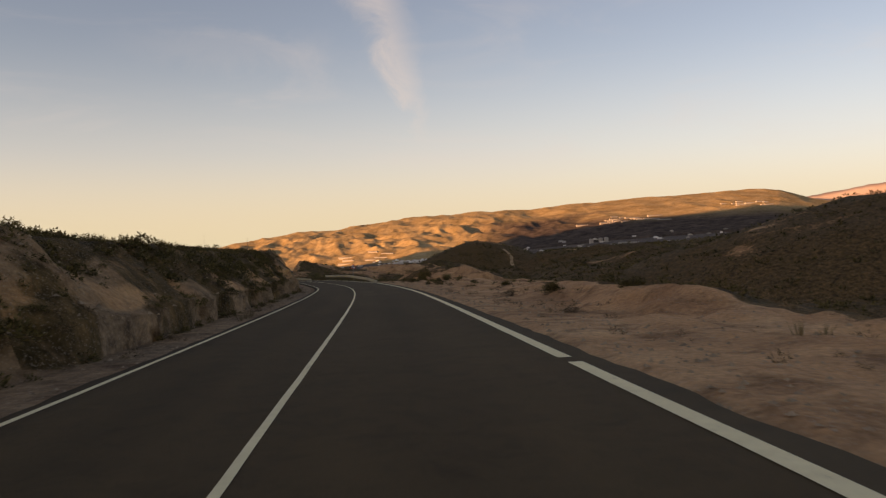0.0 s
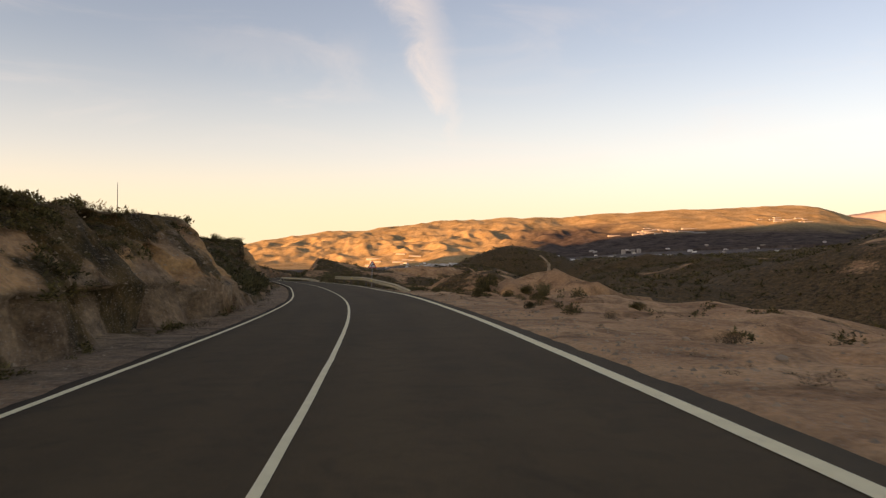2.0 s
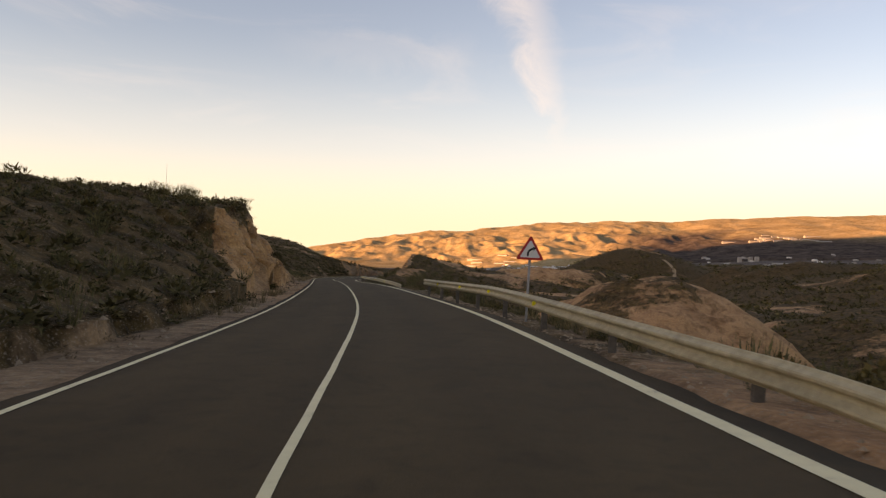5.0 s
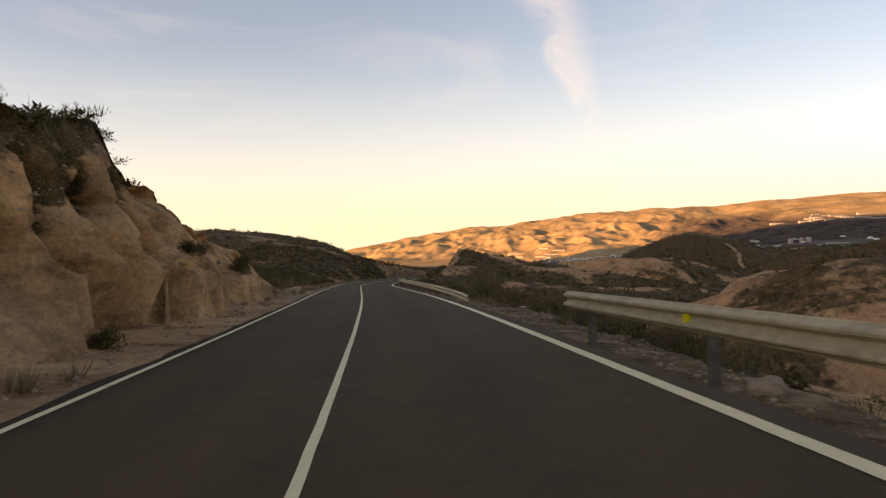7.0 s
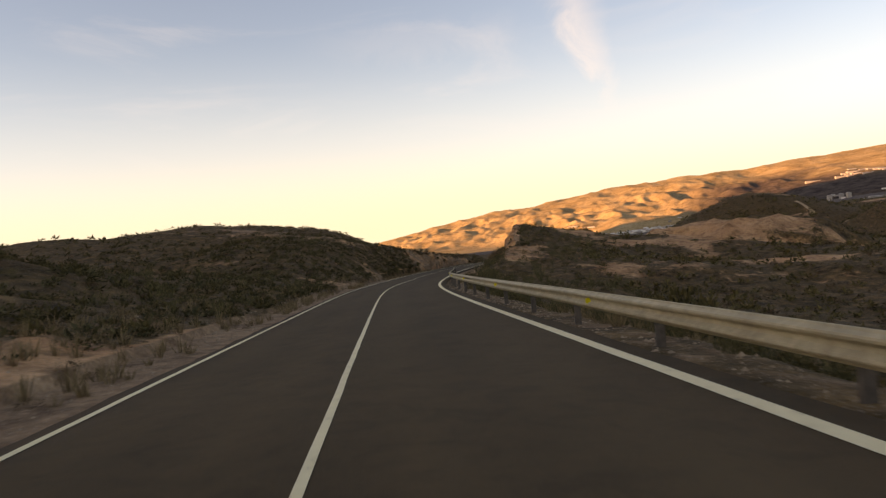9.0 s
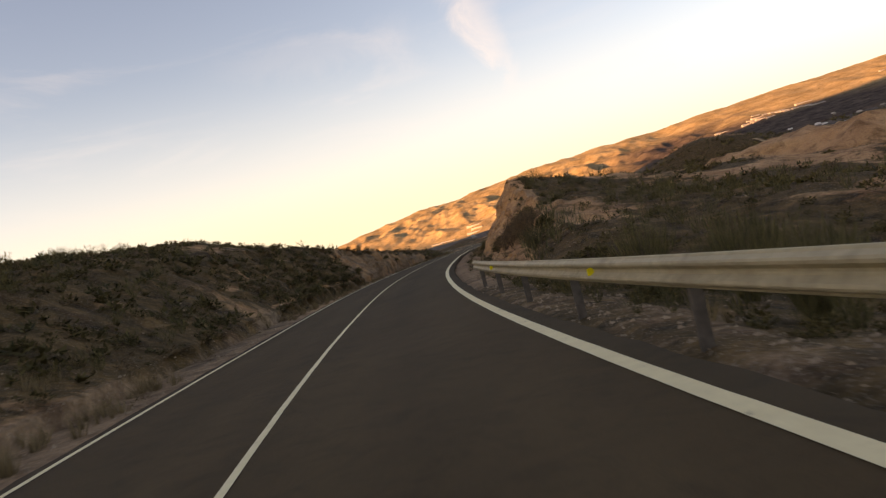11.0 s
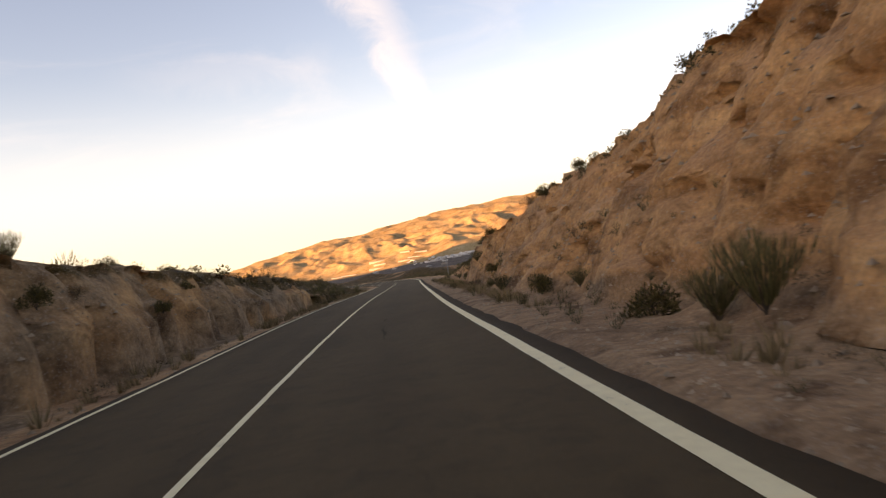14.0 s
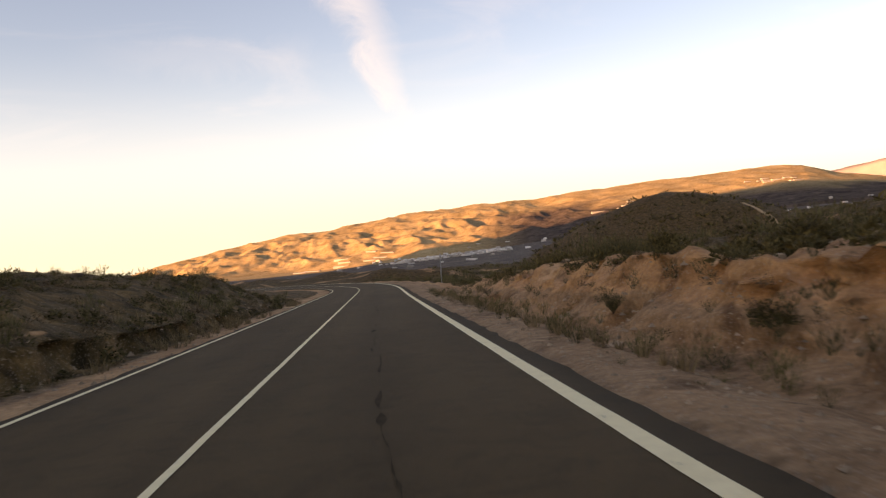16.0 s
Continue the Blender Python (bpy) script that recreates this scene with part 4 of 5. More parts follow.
NAMED += [
    ("dry_bush", 134, -4.7, 0.45, 0.9), ("shrub", 141, -4.8, 0.6, 1), ("shrub", 138, -4.3, 0.5, 1.1), ("broom_bush", 122, -8.2, 0.6, 1.2), ("broom_bush", 126, -8.6, 0.6, 1.2),
    ("shrub", 118, -8.4, 0.6, 1.2), ("dry_bush", 147, 6.4, 1.2, 1.2), ("shrub", 150, 7.2, 1.44, 1.1), ("broom_bush", 153, 6.6, 1.32, 1.2), ("dry_bush", 145, 7.6, 1.2, 1.2),
    ("shrub", 142, 7.4, 1.08, 1.1), ("shrub", 157, 7, 1.32, 1), ("dry_bush", 161, 7.2, 1.32, 1.1), ("shrub", 168, 7, 1.32, 1.2), ("broom_bush", 139, 8, 1.2, 1.2),
    ("broom_bush", 118, 8.2, 0.9, 1), ("shrub", 112, 7.4, 0.9, 1), ("broom_bush", 129, 6.6, 0.9, 1.1), ("shrub", 133, 7.2, 0.9, 1), ("broom_bush", 205, 6.4, 0.9, 1.2),
]
NAMED += [
    ("broom_bush", 208, 7, 1, 1.2), ("broom_bush", 212, 6.8, 1, 1.2), ("broom_bush", 201, 6.6, 0.9, 1.2), ("broom_bush", 197, 6.8, 0.9, 1.1), ("broom_bush", 227.5, 7, 0.8, 1.1),
    ("shrub", 231, 8.2, 0.9, 1.1), ("dry_bush", 235, 7.6, 1, 1.01), ("dry_bush", 238, 7.4, 1.1, 1.08), ("dry_bush", 240.5, 8, 1.1, 1.08), ("dry_bush", 243, 7, 0.8, 0.86),
    ("shrub", 243, 6.7, 0.6, 0.9), ("shrub", 257, 5.65, 0.45, 0.9), ("dry_bush", 259, 5.75, 0.5, 0.9), ("shrub", 256, 5.35, 0.4, 0.8), ("dry_bush", 262, 5.55, 0.6, 0.8),
    ("shrub", 245, 11, 0.6, 0.9), ("shrub", 249, 10.6, 0.5, 0.9), ("shrub", 254, 10.2, 0.4, 1.3), ("shrub", 259, 10.3, 0.4, 1), ("shrub", 278, 10, 0.45, 1.1),
]
NAMED += [
    ("shrub", 283, 10, 0.4, 1), ("shrub", 289, 9.9, 0.5, 1), ("dry_bush", 296, 9.6, 0.7, 1.2), ("dry_bush", 298, 9.5, 0.7, 1.3), ("shrub", 301, 9.2, 0.5, 1.2),
    ("broom_bush", 286.6, 5.65, 0.55, 0.9), ("shrub", 279, 5.75, 0.6, 0.9), ("broom_bush", 275, 5.9, 0.35, 1), ("shrub", 291, 5.75, 0.4, 0.9), ("shrub", 294.5, 6.25, 0.5, 0.9),
    ("dry_bush", 296, 5.55, 0.4, 0.9), ("broom_bush", 300, 6.1, 0.5, 1), ("broom_bush", 304, 6.2, 0.5, 1), ("shrub", 308.5, 7.6, 0.4, 1.1), ("broom_bush", 316, 7.4, 0.7, 1.1),
    ("shrub", 319, 7.8, 0.6, 1), ("shrub", 96.7, 8.9, 0.45, 0.9), ("shrub", 93.4, 7.9, 0.55, 0.8), ("shrub", 94.4, 8.4, 0.45, 0.9), ("shrub", 92.1, 6.1, 0.22, 0.8),
]
NAMED += [
    ("dry_bush", 87.6, 6.8, 0.35, 0.8), ("shrub", 87, 7.6, 0.4, 0.9), ("dry_bush", 67.9, 6.8, 0.3, 1), ("shrub", 73.7, 6.1, 0.35, 0.9), ("shrub", 97.5, 10.2, 1.1, 1.3),
    ("shrub", 99, 10.8, 1, 1.2), ("shrub", 101, 9.4, 0.9, 0.9), ("dry_bush", 93, 12.6, 0.45, 1.6), ("dry_bush", 96, 15.5, 0.6, 1), ("shrub", 90, 14.5, 0.6, 1),
    ("shrub", 301.6, 7.3, 0.6, 1.2), ("shrub", 302.6, 7, 0.5, 1.1), ("dry_bush", 232, 7.4, 0.9, 0.94), ("dry_bush", 236.5, 8, 1.1, 0.94), ("dry_bush", 239, 8, 1, 1.08),
    ("shrub", 240, 8.4, 0.9, 1.2), ("dry_bush", 245.5, 7.6, 0.7, 0.86), ("shrub", 247, 7, 0.5, 1), ("broom_bush", 266.5, 5.95, 0.75, 1.1), ("broom_bush", 267.6, 5.85, 0.6, 1),
]
NAMED += [
    ("shrub", 269.5, 5.65, 0.55, 1.2), ("shrub", 306.5, 5.9, 0.35, 1), ("broom_bush", 311.5, 5.7, 0.3, 1), ("shrub", 313, 7.3, 0.6, 1), ("shrub", 310, 8.4, 0.7, 1),
    ("shrub", 323, 7.6, 0.6, 1), ("shrub", 245, -4.3, 0.5, 0.9), ("shrub", 243, -4.5, 0.55, 0.8), ("shrub", 240.5, -4.6, 0.5, 0.9), ("shrub", 253, -4.5, 0.5, 1),
    ("shrub", 238, -5, 0.5, 0.8), ("shrub", 270, -4.4, 0.35, 1.1), ("dry_bush", 272, -4.6, 0.35, 0.9), ("shrub", 276, -4.2, 0.3, 1.1), ("shrub", 280, -4.7, 0.35, 0.9),
    ("broom_bush", 268, -6.6, 0.5, 1.4), ("broom_bush", 274, -6.8, 0.45, 1.3), ("shrub", 279, -6.6, 0.5, 1.2), ("shrub", 284, -6.4, 0.5, 1.1),
]
NAMED += [
    ("dry_bush", 128.6, 5.7, 0.75, 1.0), ("shrub", 130.5, 6.3, 0.7, 1.0), ("dry_bush", 133, 6.3, 0.8, 1.0), ("dry_bush", 136, 6.6, 0.9, 1.0), ("shrub", 134.4, 7.4, 0.9, 1.0),
    ("shrub", 293, 9.1, 0.7, 0.9), ("dry_bush", 295.2, 8.7, 0.6, 1.0), ("shrub", 131.8, 7.3, 0.8, 0.9), ("dry_bush", 126.8, 6.2, 0.6, 1.0), ("shrub", 90.5, 7.2, 0.4, 0.9),
]
# a dry thicket on the slope of the cut
NAMED += [
    ("dry_bush", 236.5, 7.0, 1.0, 0.9), ("dry_bush", 237.6, 7.8, 1.1, 0.9), ("dry_bush", 238.8, 6.8, 0.9, 0.9), ("dry_bush", 240, 7.6, 1.1, 0.9), ("dry_bush", 241, 8.4, 1.0, 0.9),
    ("dry_bush", 242, 7.0, 0.9, 0.9), ("shrub", 244.6, 6.6, 0.6, 0.8), ("shrub", 243.2, 6.5, 0.5, 0.8), ("dry_bush", 239.4, 8.6, 1.0, 0.9), ("dry_bush", 235.4, 7.8, 1.0, 1.0),
]
pick = random.Random(11)
for key, y, d, size, tall in NAMED:
    xc, zc, th, bk = (float(v) for v in road_at(y))
    plant(key, pick.randrange(4), xc + d / math.cos(th), y, size, tall * pick.uniform(0.9, 1.1), pick.uniform(0, 360))


def scatter(name, label, x, y, z, size, tall, source, material, seed):
    """Many plants as one joined mesh: each a turned and scaled copy of one of the sources."""
    r = np.random.default_rng(seed)
    turn = r.uniform(0, 6.283, len(x))
    which = r.integers(0, len(source), len(x))
    verts, tris, count = [], [], 0
    for k, (sv, sf) in enumerate(source):
        sv, sf = np.array([tuple(v) for v in sv]), np.array(sf)
        m = which == k
        if not m.any():
            continue
        c, s, sz, tl = np.cos(turn[m]), np.sin(turn[m]), size[m], tall[m]
        px = sv[None, :, 0] * c[:, None] - sv[None, :, 1] * s[:, None]
        py = sv[None, :, 0] * s[:, None] + sv[None, :, 1] * c[:, None]
        p = np.stack([px * sz[:, None] + x[m][:, None], py * sz[:, None] + y[m][:, None], sv[None, :, 2] * (sz * tl)[:, None] + z[m][:, None]], -1)
        n = len(sv)
        f = sf[None] + (np.arange(m.sum()) * n)[:, None, None] + count
        verts.append(p.reshape(-1, 3))
        tris.append(f.reshape(-1, sf.shape[1]))
        count += p.shape[0] * n
    ob = mesh_object(name, np.concatenate(verts).tolist(), np.concatenate(tris).tolist(), material, False)
    return tagged(ob, label, "scrub", kind="stuff")


def near_points(n, y0, y1, d0, d1, seed, power=1.0, floor=0.25):
    """Random places on the land, thinned by how much grows there."""
    r = np.random.default_rng(seed)
    y = r.uniform(y0, y1, n)
    d = np.sign(d0 + d1) * (abs(d0) + (abs(d1) - abs(d0)) * r.random(n) ** power)
    xc, zc, th, bk = road_at(y)
    x = xc + d / np.cos(th)
    z = ground_height(x, y)
    e = 0.9
    sl = np.abs(ground_height(x + e, y) - ground_height(x - e, y)) / (2 * e)
    keep = r.random(n) < np.clip((cover_of(x, y, sl) - floor) * 1.6, 0, 1)
    return x[keep], y[keep], z[keep], d[keep]


def cloud_set(shape, n, size, seed, thin=0.3):
    return [leaf_cloud(random.Random(seed + k), n, size, shape, thin) for k in range(5)]


def clump_set(count, n, size, seed, thin):
    return [leaf_cloud(random.Random(seed + k), n, size, clumped(seed + 50 + k, count, 0.70, 0.38, 0.5), thin) for k in range(5)]


NEAR_DOME, MID_DOME, FAR_DOME = clump_set(7, 125, 0.22, 20, 0.34), clump_set(5, 34, 0.46, 25, 0.34), cloud_set(dome, 11, 0.70, 30)
NEAR_DRY, NEAR_BROOM = clump_set(6, 95, 0.27, 35, 0.14), cloud_set(broom, 110, 0.34, 40, 0.07)
for name, label, n, y0, y1, d0, d1, power, src, mat, lo, hi, tl, seed in (
    ("dark_scrub", "dark olive scrub on the slope beside the road", 3700, 12, 345, -3.7, -15, 1.3, NEAR_DOME, M_SHRUB, 0.14, 0.48, 0.8, 101),
    ("dry_scrub", "dry brown scrub on the slope beside the road", 2500, 12, 345, -3.6, -15, 1.4, NEAR_DRY, M_DRY, 0.16, 0.48, 0.75, 102),
    ("broom_scrub", "grey-green broom on the slope beside the road", 900, 75, 345, -3.9, -16, 1.2, NEAR_BROOM, M_BROOM, 0.22, 0.5, 1.1, 103),
    ("dark_scrub", "dark olive scrub on the hillside above the road", 3600, 12, 380, -15, -40, 1.2, MID_DOME, M_SHRUB, 0.25, 0.65, 0.85, 111),
    ("dry_scrub", "dry brown scrub on the hillside above the road", 2200, 12, 380, -15, -40, 1.2, MID_DOME, M_DRY, 0.2, 0.5, 0.75, 112),
    ("slope_scrub", "rounded dark bushes crowding the slope above the road", 4200, 76, 262, -4.0, -24, 1.1, MID_DOME, M_SHRUB, 0.18, 0.52, 0.85, 115),
    ("slope_scrub", "grey-green bushes scattered over the slope above the road", 1500, 76, 262, -4.0, -22, 1.1, MID_DOME, M_BROOM, 0.15, 0.42, 0.9, 116),
    ("dark_scrub", "dark olive scrub below the road", 1900, 20, 400, 5.0, 18, 1.0, NEAR_DOME, M_SHRUB, 0.25, 0.7, 0.85, 104),
    ("dry_scrub", "dry brown scrub below the road", 1500, 20, 400, 5.0, 18, 1.0, NEAR_DRY, M_DRY, 0.2, 0.55, 0.75, 105),
    ("broom_scrub", "grey-green broom below the road", 1300, 95, 400, 5.4, 20, 1.0, NEAR_BROOM, M_BROOM, 0.35, 0.85, 1.1, 106),
    ("dark_scrub", "dark olive scrub beyond the road", 6500, 20, 420, 18, 70, 1.2, MID_DOME, M_SHRUB, 0.3, 0.95, 0.85, 113),
    ("dry_scrub", "dry brown scrub beyond the road", 3000, 20, 420, 18, 70, 1.2, MID_DOME, M_DRY, 0.25, 0.7, 0.75, 114),
    ("far_scrub", "dark scrub spread over the far slopes", 14000, 20, 640, 60, 260, 1.1, FAR_DOME, M_SHRUB, 0.5, 1.5, 0.7, 107),
    ("far_scrub", "dark scrub clumps on the tableland above the valley", 9000, 250, 900, 60, 420, 1.0, FAR_DOME, M_SHRUB, 1.0, 2.6, 0.6, 109),
    ("far_scrub", "dark scrub along the hilltops", 3000, 20, 420, -40, -90, 1.2, FAR_DOME, M_SHRUB, 0.35, 0.8, 0.8, 108),
):
    px, py, pz, pd = near_points(n, y0, y1, d0, d1, seed, power)
    rr = np.random.default_rng(seed + 1)
    size = lo + (hi - lo) * rr.random(len(px)) ** 1.6
    scatter(name, label, px, py, pz - 0.03, size, tl * rr.uniform(0.75, 1.25, len(px)), src, mat, seed + 2)

# dry grass along the verges and the foot of the cuts
TUFTS = cloud_set(tuft, 26, 0.9, 60, 0.035)
for d0, d1, n, seed in ((-3.0, -6.5, 4200, 121), (4.6, 9.0, 5200, 122)):
    r = np.random.default_rng(seed)
    y = r.uniform(14, 345, n)
    d = d0 + (d1 - d0) * r.random(n) ** 1.3
    xc, zc, th, bk = road_at(y)
    x = xc + d / np.cos(th)
    lush = fbm(x / 3.0, y / 6.0, 91, 3) + np.where(d > 0, np.interp(y, [0, 96, 100, 220, 262, 270, 345], [-1.0, -1.0, -0.1, -0.3, 0.1, 0.45, 0.2]), np.interp(y, [0, 110, 116, 146, 150], [-0.6, -0.6, -0.3, -0.3, 0.0]))
    z = ground_height(x, y)
    sl = np.hypot(ground_height(x + 0.5, y) - z, ground_height(x, y + 0.5) - z) / 0.5
    keep = (lush > 0.12) & (sl < 0.5) & (z - zc < 0.8)
    x, y = x[keep], y[keep]
    scatter("dry_grass", "dry straw-coloured grass tufts on the verge", x, y, ground_height(x, y) - 0.02, r.uniform(0.14, 0.42, len(x)), r.uniform(0.7, 1.1, len(x)), TUFTS, M_GRASS, seed + 2)


# low weeds on the gravel verge and a rank strip in the ditch
for name, label, n, y0, y1, d0, d1, src, mat, lo, hi, seed in (
    ("verge_weeds", "low grey-green weeds on the gravel verge", 420, 222, 345, 4.3, 6.9, NEAR_BROOM, M_BROOM, 0.10, 0.30, 151),
    ("verge_weeds", "low dry weeds on the gravel verge", 560, 222, 345, 4.2, 7.0, NEAR_DRY, M_DRY, 0.08, 0.26, 152),
    ("verge_weeds", "low dry weeds on the bare verge", 520, 18, 98, 4.6, 11.0, NEAR_DRY, M_DRY, 0.08, 0.24, 153),
    ("ditch_weeds", "dark green rank weeds in the ditch", 150, 305, 345, 4.95, 5.5, NEAR_BROOM, M_BROOM, 0.14, 0.34, 154),
    ("rail_weeds", "grey-green weeds under the guard rail", 380, 92, 222, 4.5, 6.2, NEAR_BROOM, M_BROOM, 0.12, 0.42, 155),
    ("toe_weeds", "dark weeds along the foot of the bank", 500, 14, 345, -3.1, -4.3, NEAR_DRY, M_DRY, 0.08, 0.26, 156),
    ("rail_scrub", "dark scrub on the drop behind the guard rail", 1700, 97, 222, 4.75, 9.0, NEAR_DOME, M_SHRUB, 0.14, 0.46, 158),
    ("verge_scrub", "small dark bushes scattered over the wide verge", 60, 60, 100, 6.0, 14.0, NEAR_DOME, M_SHRUB, 0.15, 0.5, 159),
    ("bank_scrub", "dense dark scrub along the brow of the first bank", 900, 22, 66, -4.7, -9.0, NEAR_DOME, M_SHRUB, 0.10, 0.36, 160),
    ("bank_scrub", "dark scrub in clumps on the face of the first bank", 560, 24, 73, -3.6, -5.6, NEAR_DOME, M_SHRUB, 0.10, 0.36, 161),
    ("brow_scrub", "low dark scrub along the brow of the high cut", 260, 243, 302, 8.8, 10.8, NEAR_DOME, M_SHRUB, 0.12, 0.40, 162),
    ("bank_scrub", "dark scrub on the clods of the bank", 420, 303, 345, 6.5, 9.5, NEAR_DOME, M_SHRUB, 0.15, 0.45, 157),
):
    r = np.random.default_rng(seed)
    y, d = r.uniform(y0, y1, n), d0 + (d1 - d0) * r.random(n)
    keep = fbm(y / 4.0, d / 2.0, seed, 2) > -0.25
    y, d = y[keep], d[keep]
    xc, zc, th, bk = road_at(y)
    x = xc + d / np.cos(th)
    scatter(name, label, x, y, ground_height(x, y) - 0.03, lo + (hi - lo) * r.random(len(x)) ** 1.7, r.uniform(0.7, 1.2, len(x)), src, mat, seed + 20)


# ---- stones ----
def stone_mesh(seed):
    r = random.Random(seed)
    bm = bmesh.new()
    bmesh.ops.create_icosphere(bm, subdivisions=1, radius=1.0)
    for v in bm.verts:
        v.co *= r.uniform(0.7, 1.15)
        v.co.z *= 0.65
    verts, faces = [v.co.copy() for v in bm.verts], [tuple(v.index for v in f.verts) for f in bm.faces]
    bm.free()
    return verts, faces


STONES = [stone_mesh(k) for k in range(6)]
OCTA = []
for k in range(5):
    r = random.Random(70 + k)
    OCTA.append(([Vector(p) * r.uniform(0.7, 1.3) for p in ((1, 0, 0), (0, 1, 0), (-1, 0, 0), (0, -1, 0), (0.2, 0.1, 0.8), (0, 0, -0.8))], [(0, 1, 4), (1, 2, 4), (2, 3, 4), (3, 0, 4)]))
for d0, d1, n, power, seed in ((3.7, 9.0, 13000, 1.4, 131), (-2.85, -6.0, 8000, 1.9, 132), (9.0, 24.0, 5000, 1.2, 133), (3.42, 5.8, 13000, 1.0, 134)):
    r = np.random.default_rng(seed)
    y = r.uniform(14, 340, n)
    d = d0 + (d1 - d0) * r.random(n) ** power
    xc, zc, th, bk = road_at(y)
    x = xc + d / np.cos(th)
    z = ground_height(x, y)
    ob = scatter("gravel", "loose pale gravel and stones on the verge", x, y, z, 0.009 + 0.052 * r.random(n) ** 4, r.uniform(0.6, 1.0, n), OCTA, M_STONE, seed + 1)
# stones that stick out of the cut faces
sy, sx = np.where((steep > 0.7) & (ROWS[:, None] > 14) & (ROWS[:, None] < 335) & (np.abs(COLS)[None] < 12))
rr = np.random.default_rng(141)
take = rr.choice(len(sy), 9000, replace=True)
scatter("cut_stones", "small stones sticking out of the earth cuts", gx[sy[take], sx[take]], gy[sy[take], sx[take]] + rr.uniform(-0.2, 0.2, 9000), gz[sy[take], sx[take]], 0.018 + 0.075 * rr.random(9000) ** 4, rr.uniform(0.7, 1.1, 9000), OCTA, M_STONE, 142)
r = random.Random(77)
ROCK = []
for k in range(290):
    y, side = r.uniform(18, 330), r.random()
    y = r.uniform(50, 100) if k > 230 else y
    d = r.uniform(4.3, 9.5) if side < 0.7 else -r.uniform(3.2, 5.0)
    xc, zc, th, bk = (float(v) for v in road_at(y))
    x = xc + d / math.cos(th)
    size = 0.03 + 0.11 * r.random() ** 3
    m = pose(x, y, ground_z(x, y) + size * 0.15, r.uniform(-20, 20), r.uniform(-20, 20), r.uniform(0, 360))
    if k < 6:
        ob = mesh_object("rock", *STONES[k], M_STONE, False)
        tagged(ob, "pale angular stone lying on the gravel verge", "rock", "rocks on the verge")
        ROCK.append(ob)
    else:
        ob = copy_thing(ROCK[k % 6], m)
    ob.matrix_basis = m @ Matrix.Diagonal((size, size, size, 1))


def boulder(y, d, size):
    """A squat angular boulder, half sunk in the verge."""
    bm = bmesh.new()
    bmesh.ops.create_icosphere(bm, subdivisions=3, radius=1.0)
    for v in bm.verts:
        n = v.co.normalized()
        k = 1.0 + 0.22 * noise.noise(n * 1.7) + 0.10 * noise.noise(n * 4.1)
        v.co = Vector((n.x * 1.15, n.y, max(n.z, -0.6) * 0.78)) * min(k, 1.08) * size
    me = bpy.data.meshes.new("boulder")
    bm.to_mesh(me)
    bm.free()
    me.materials.append(M_STONE)
    ob = new("boulder", me)
    xc, zc, th, bk = (float(v) for v in road_at(y))
    x = xc + d / math.cos(th)
    ob.matrix_basis = pose(x, y, ground_z(x, y) + size * 0.3, 4, -6, 30)
    return tagged(ob, "weathered pale boulder lying behind the guard rail", "rock")


boulder(121.4, 4.2, 0.17)


def litter(y, d, size, seed):
    """A crumpled scrap of pale plastic."""
    r = random.Random(seed)
    n = 6
    verts = [((i / (n - 1) - 0.5) * size * 1.6, (j / (n - 1) - 0.5) * size, size * (0.10 + 0.34 * r.random())) for j in range(n) for i in range(n)]
    ob = mesh_object("litter", verts, grid_faces(n, n), M_LITTER, False)
    thick = ob.modifiers.new("thick", "SOLIDIFY")
    thick.thickness = 0.006
    xc, zc, th, bk = (float(v) for v in road_at(y))
    x = xc + d / math.cos(th)
    ob.matrix_basis = pose(x, y, ground_z(x, y) + 0.005, 0, 0, r.uniform(0, 360))
    return tagged(ob, "crumpled scrap of white plastic on the gravel verge", "litter", "litter on the verge")


for y, d, size, seed in ((142.2, 5.1, 0.12, 1), (141.4, 5.8, 0.15, 2), (138.6, 5.4, 0.13, 3), (138.3, 5.75, 0.12, 4), (139.9, 6.3, 0.08, 5), (236.5, 5.6, 0.12, 6)):
    litter(y, d, size, seed)


# ---- roadside furniture ----
def part(name, verts, faces, material, parent, label="", smooth=False):
    ob = mesh_object(name, verts, faces, material, smooth)
    ob.parent = parent
    return tagged(ob, label)


def sweep(points, frames):
    """A band of cross sections: frames is a list of lists of points."""
    n = len(frames[0])
    verts = [p for f in frames for p in f]
    faces = []
    for i in range(len(frames) - 1):
        faces += [(i * n + k, i * n + k + 1, (i + 1) * n + k + 1, (i + 1) * n + k) for k in range(n - 1)]
    return verts, faces


# the W profile of the beam: out towards the road, up
WBEAM = [(0.000, -0.155), (0.012, -0.150), (0.020, -0.130), (0.075, -0.105), (0.083, -0.085), (0.078, -0.060), (0.022, -0.022), (0.018, 0.0), (0.022, 0.022), (0.078, 0.060), (0.083, 0.085), (0.075, 0.105), (0.020, 0.130), (0.012, 0.150), (0.000, 0.155)]


def s_of(y):
    return float(np.interp(y, RY, SALL))


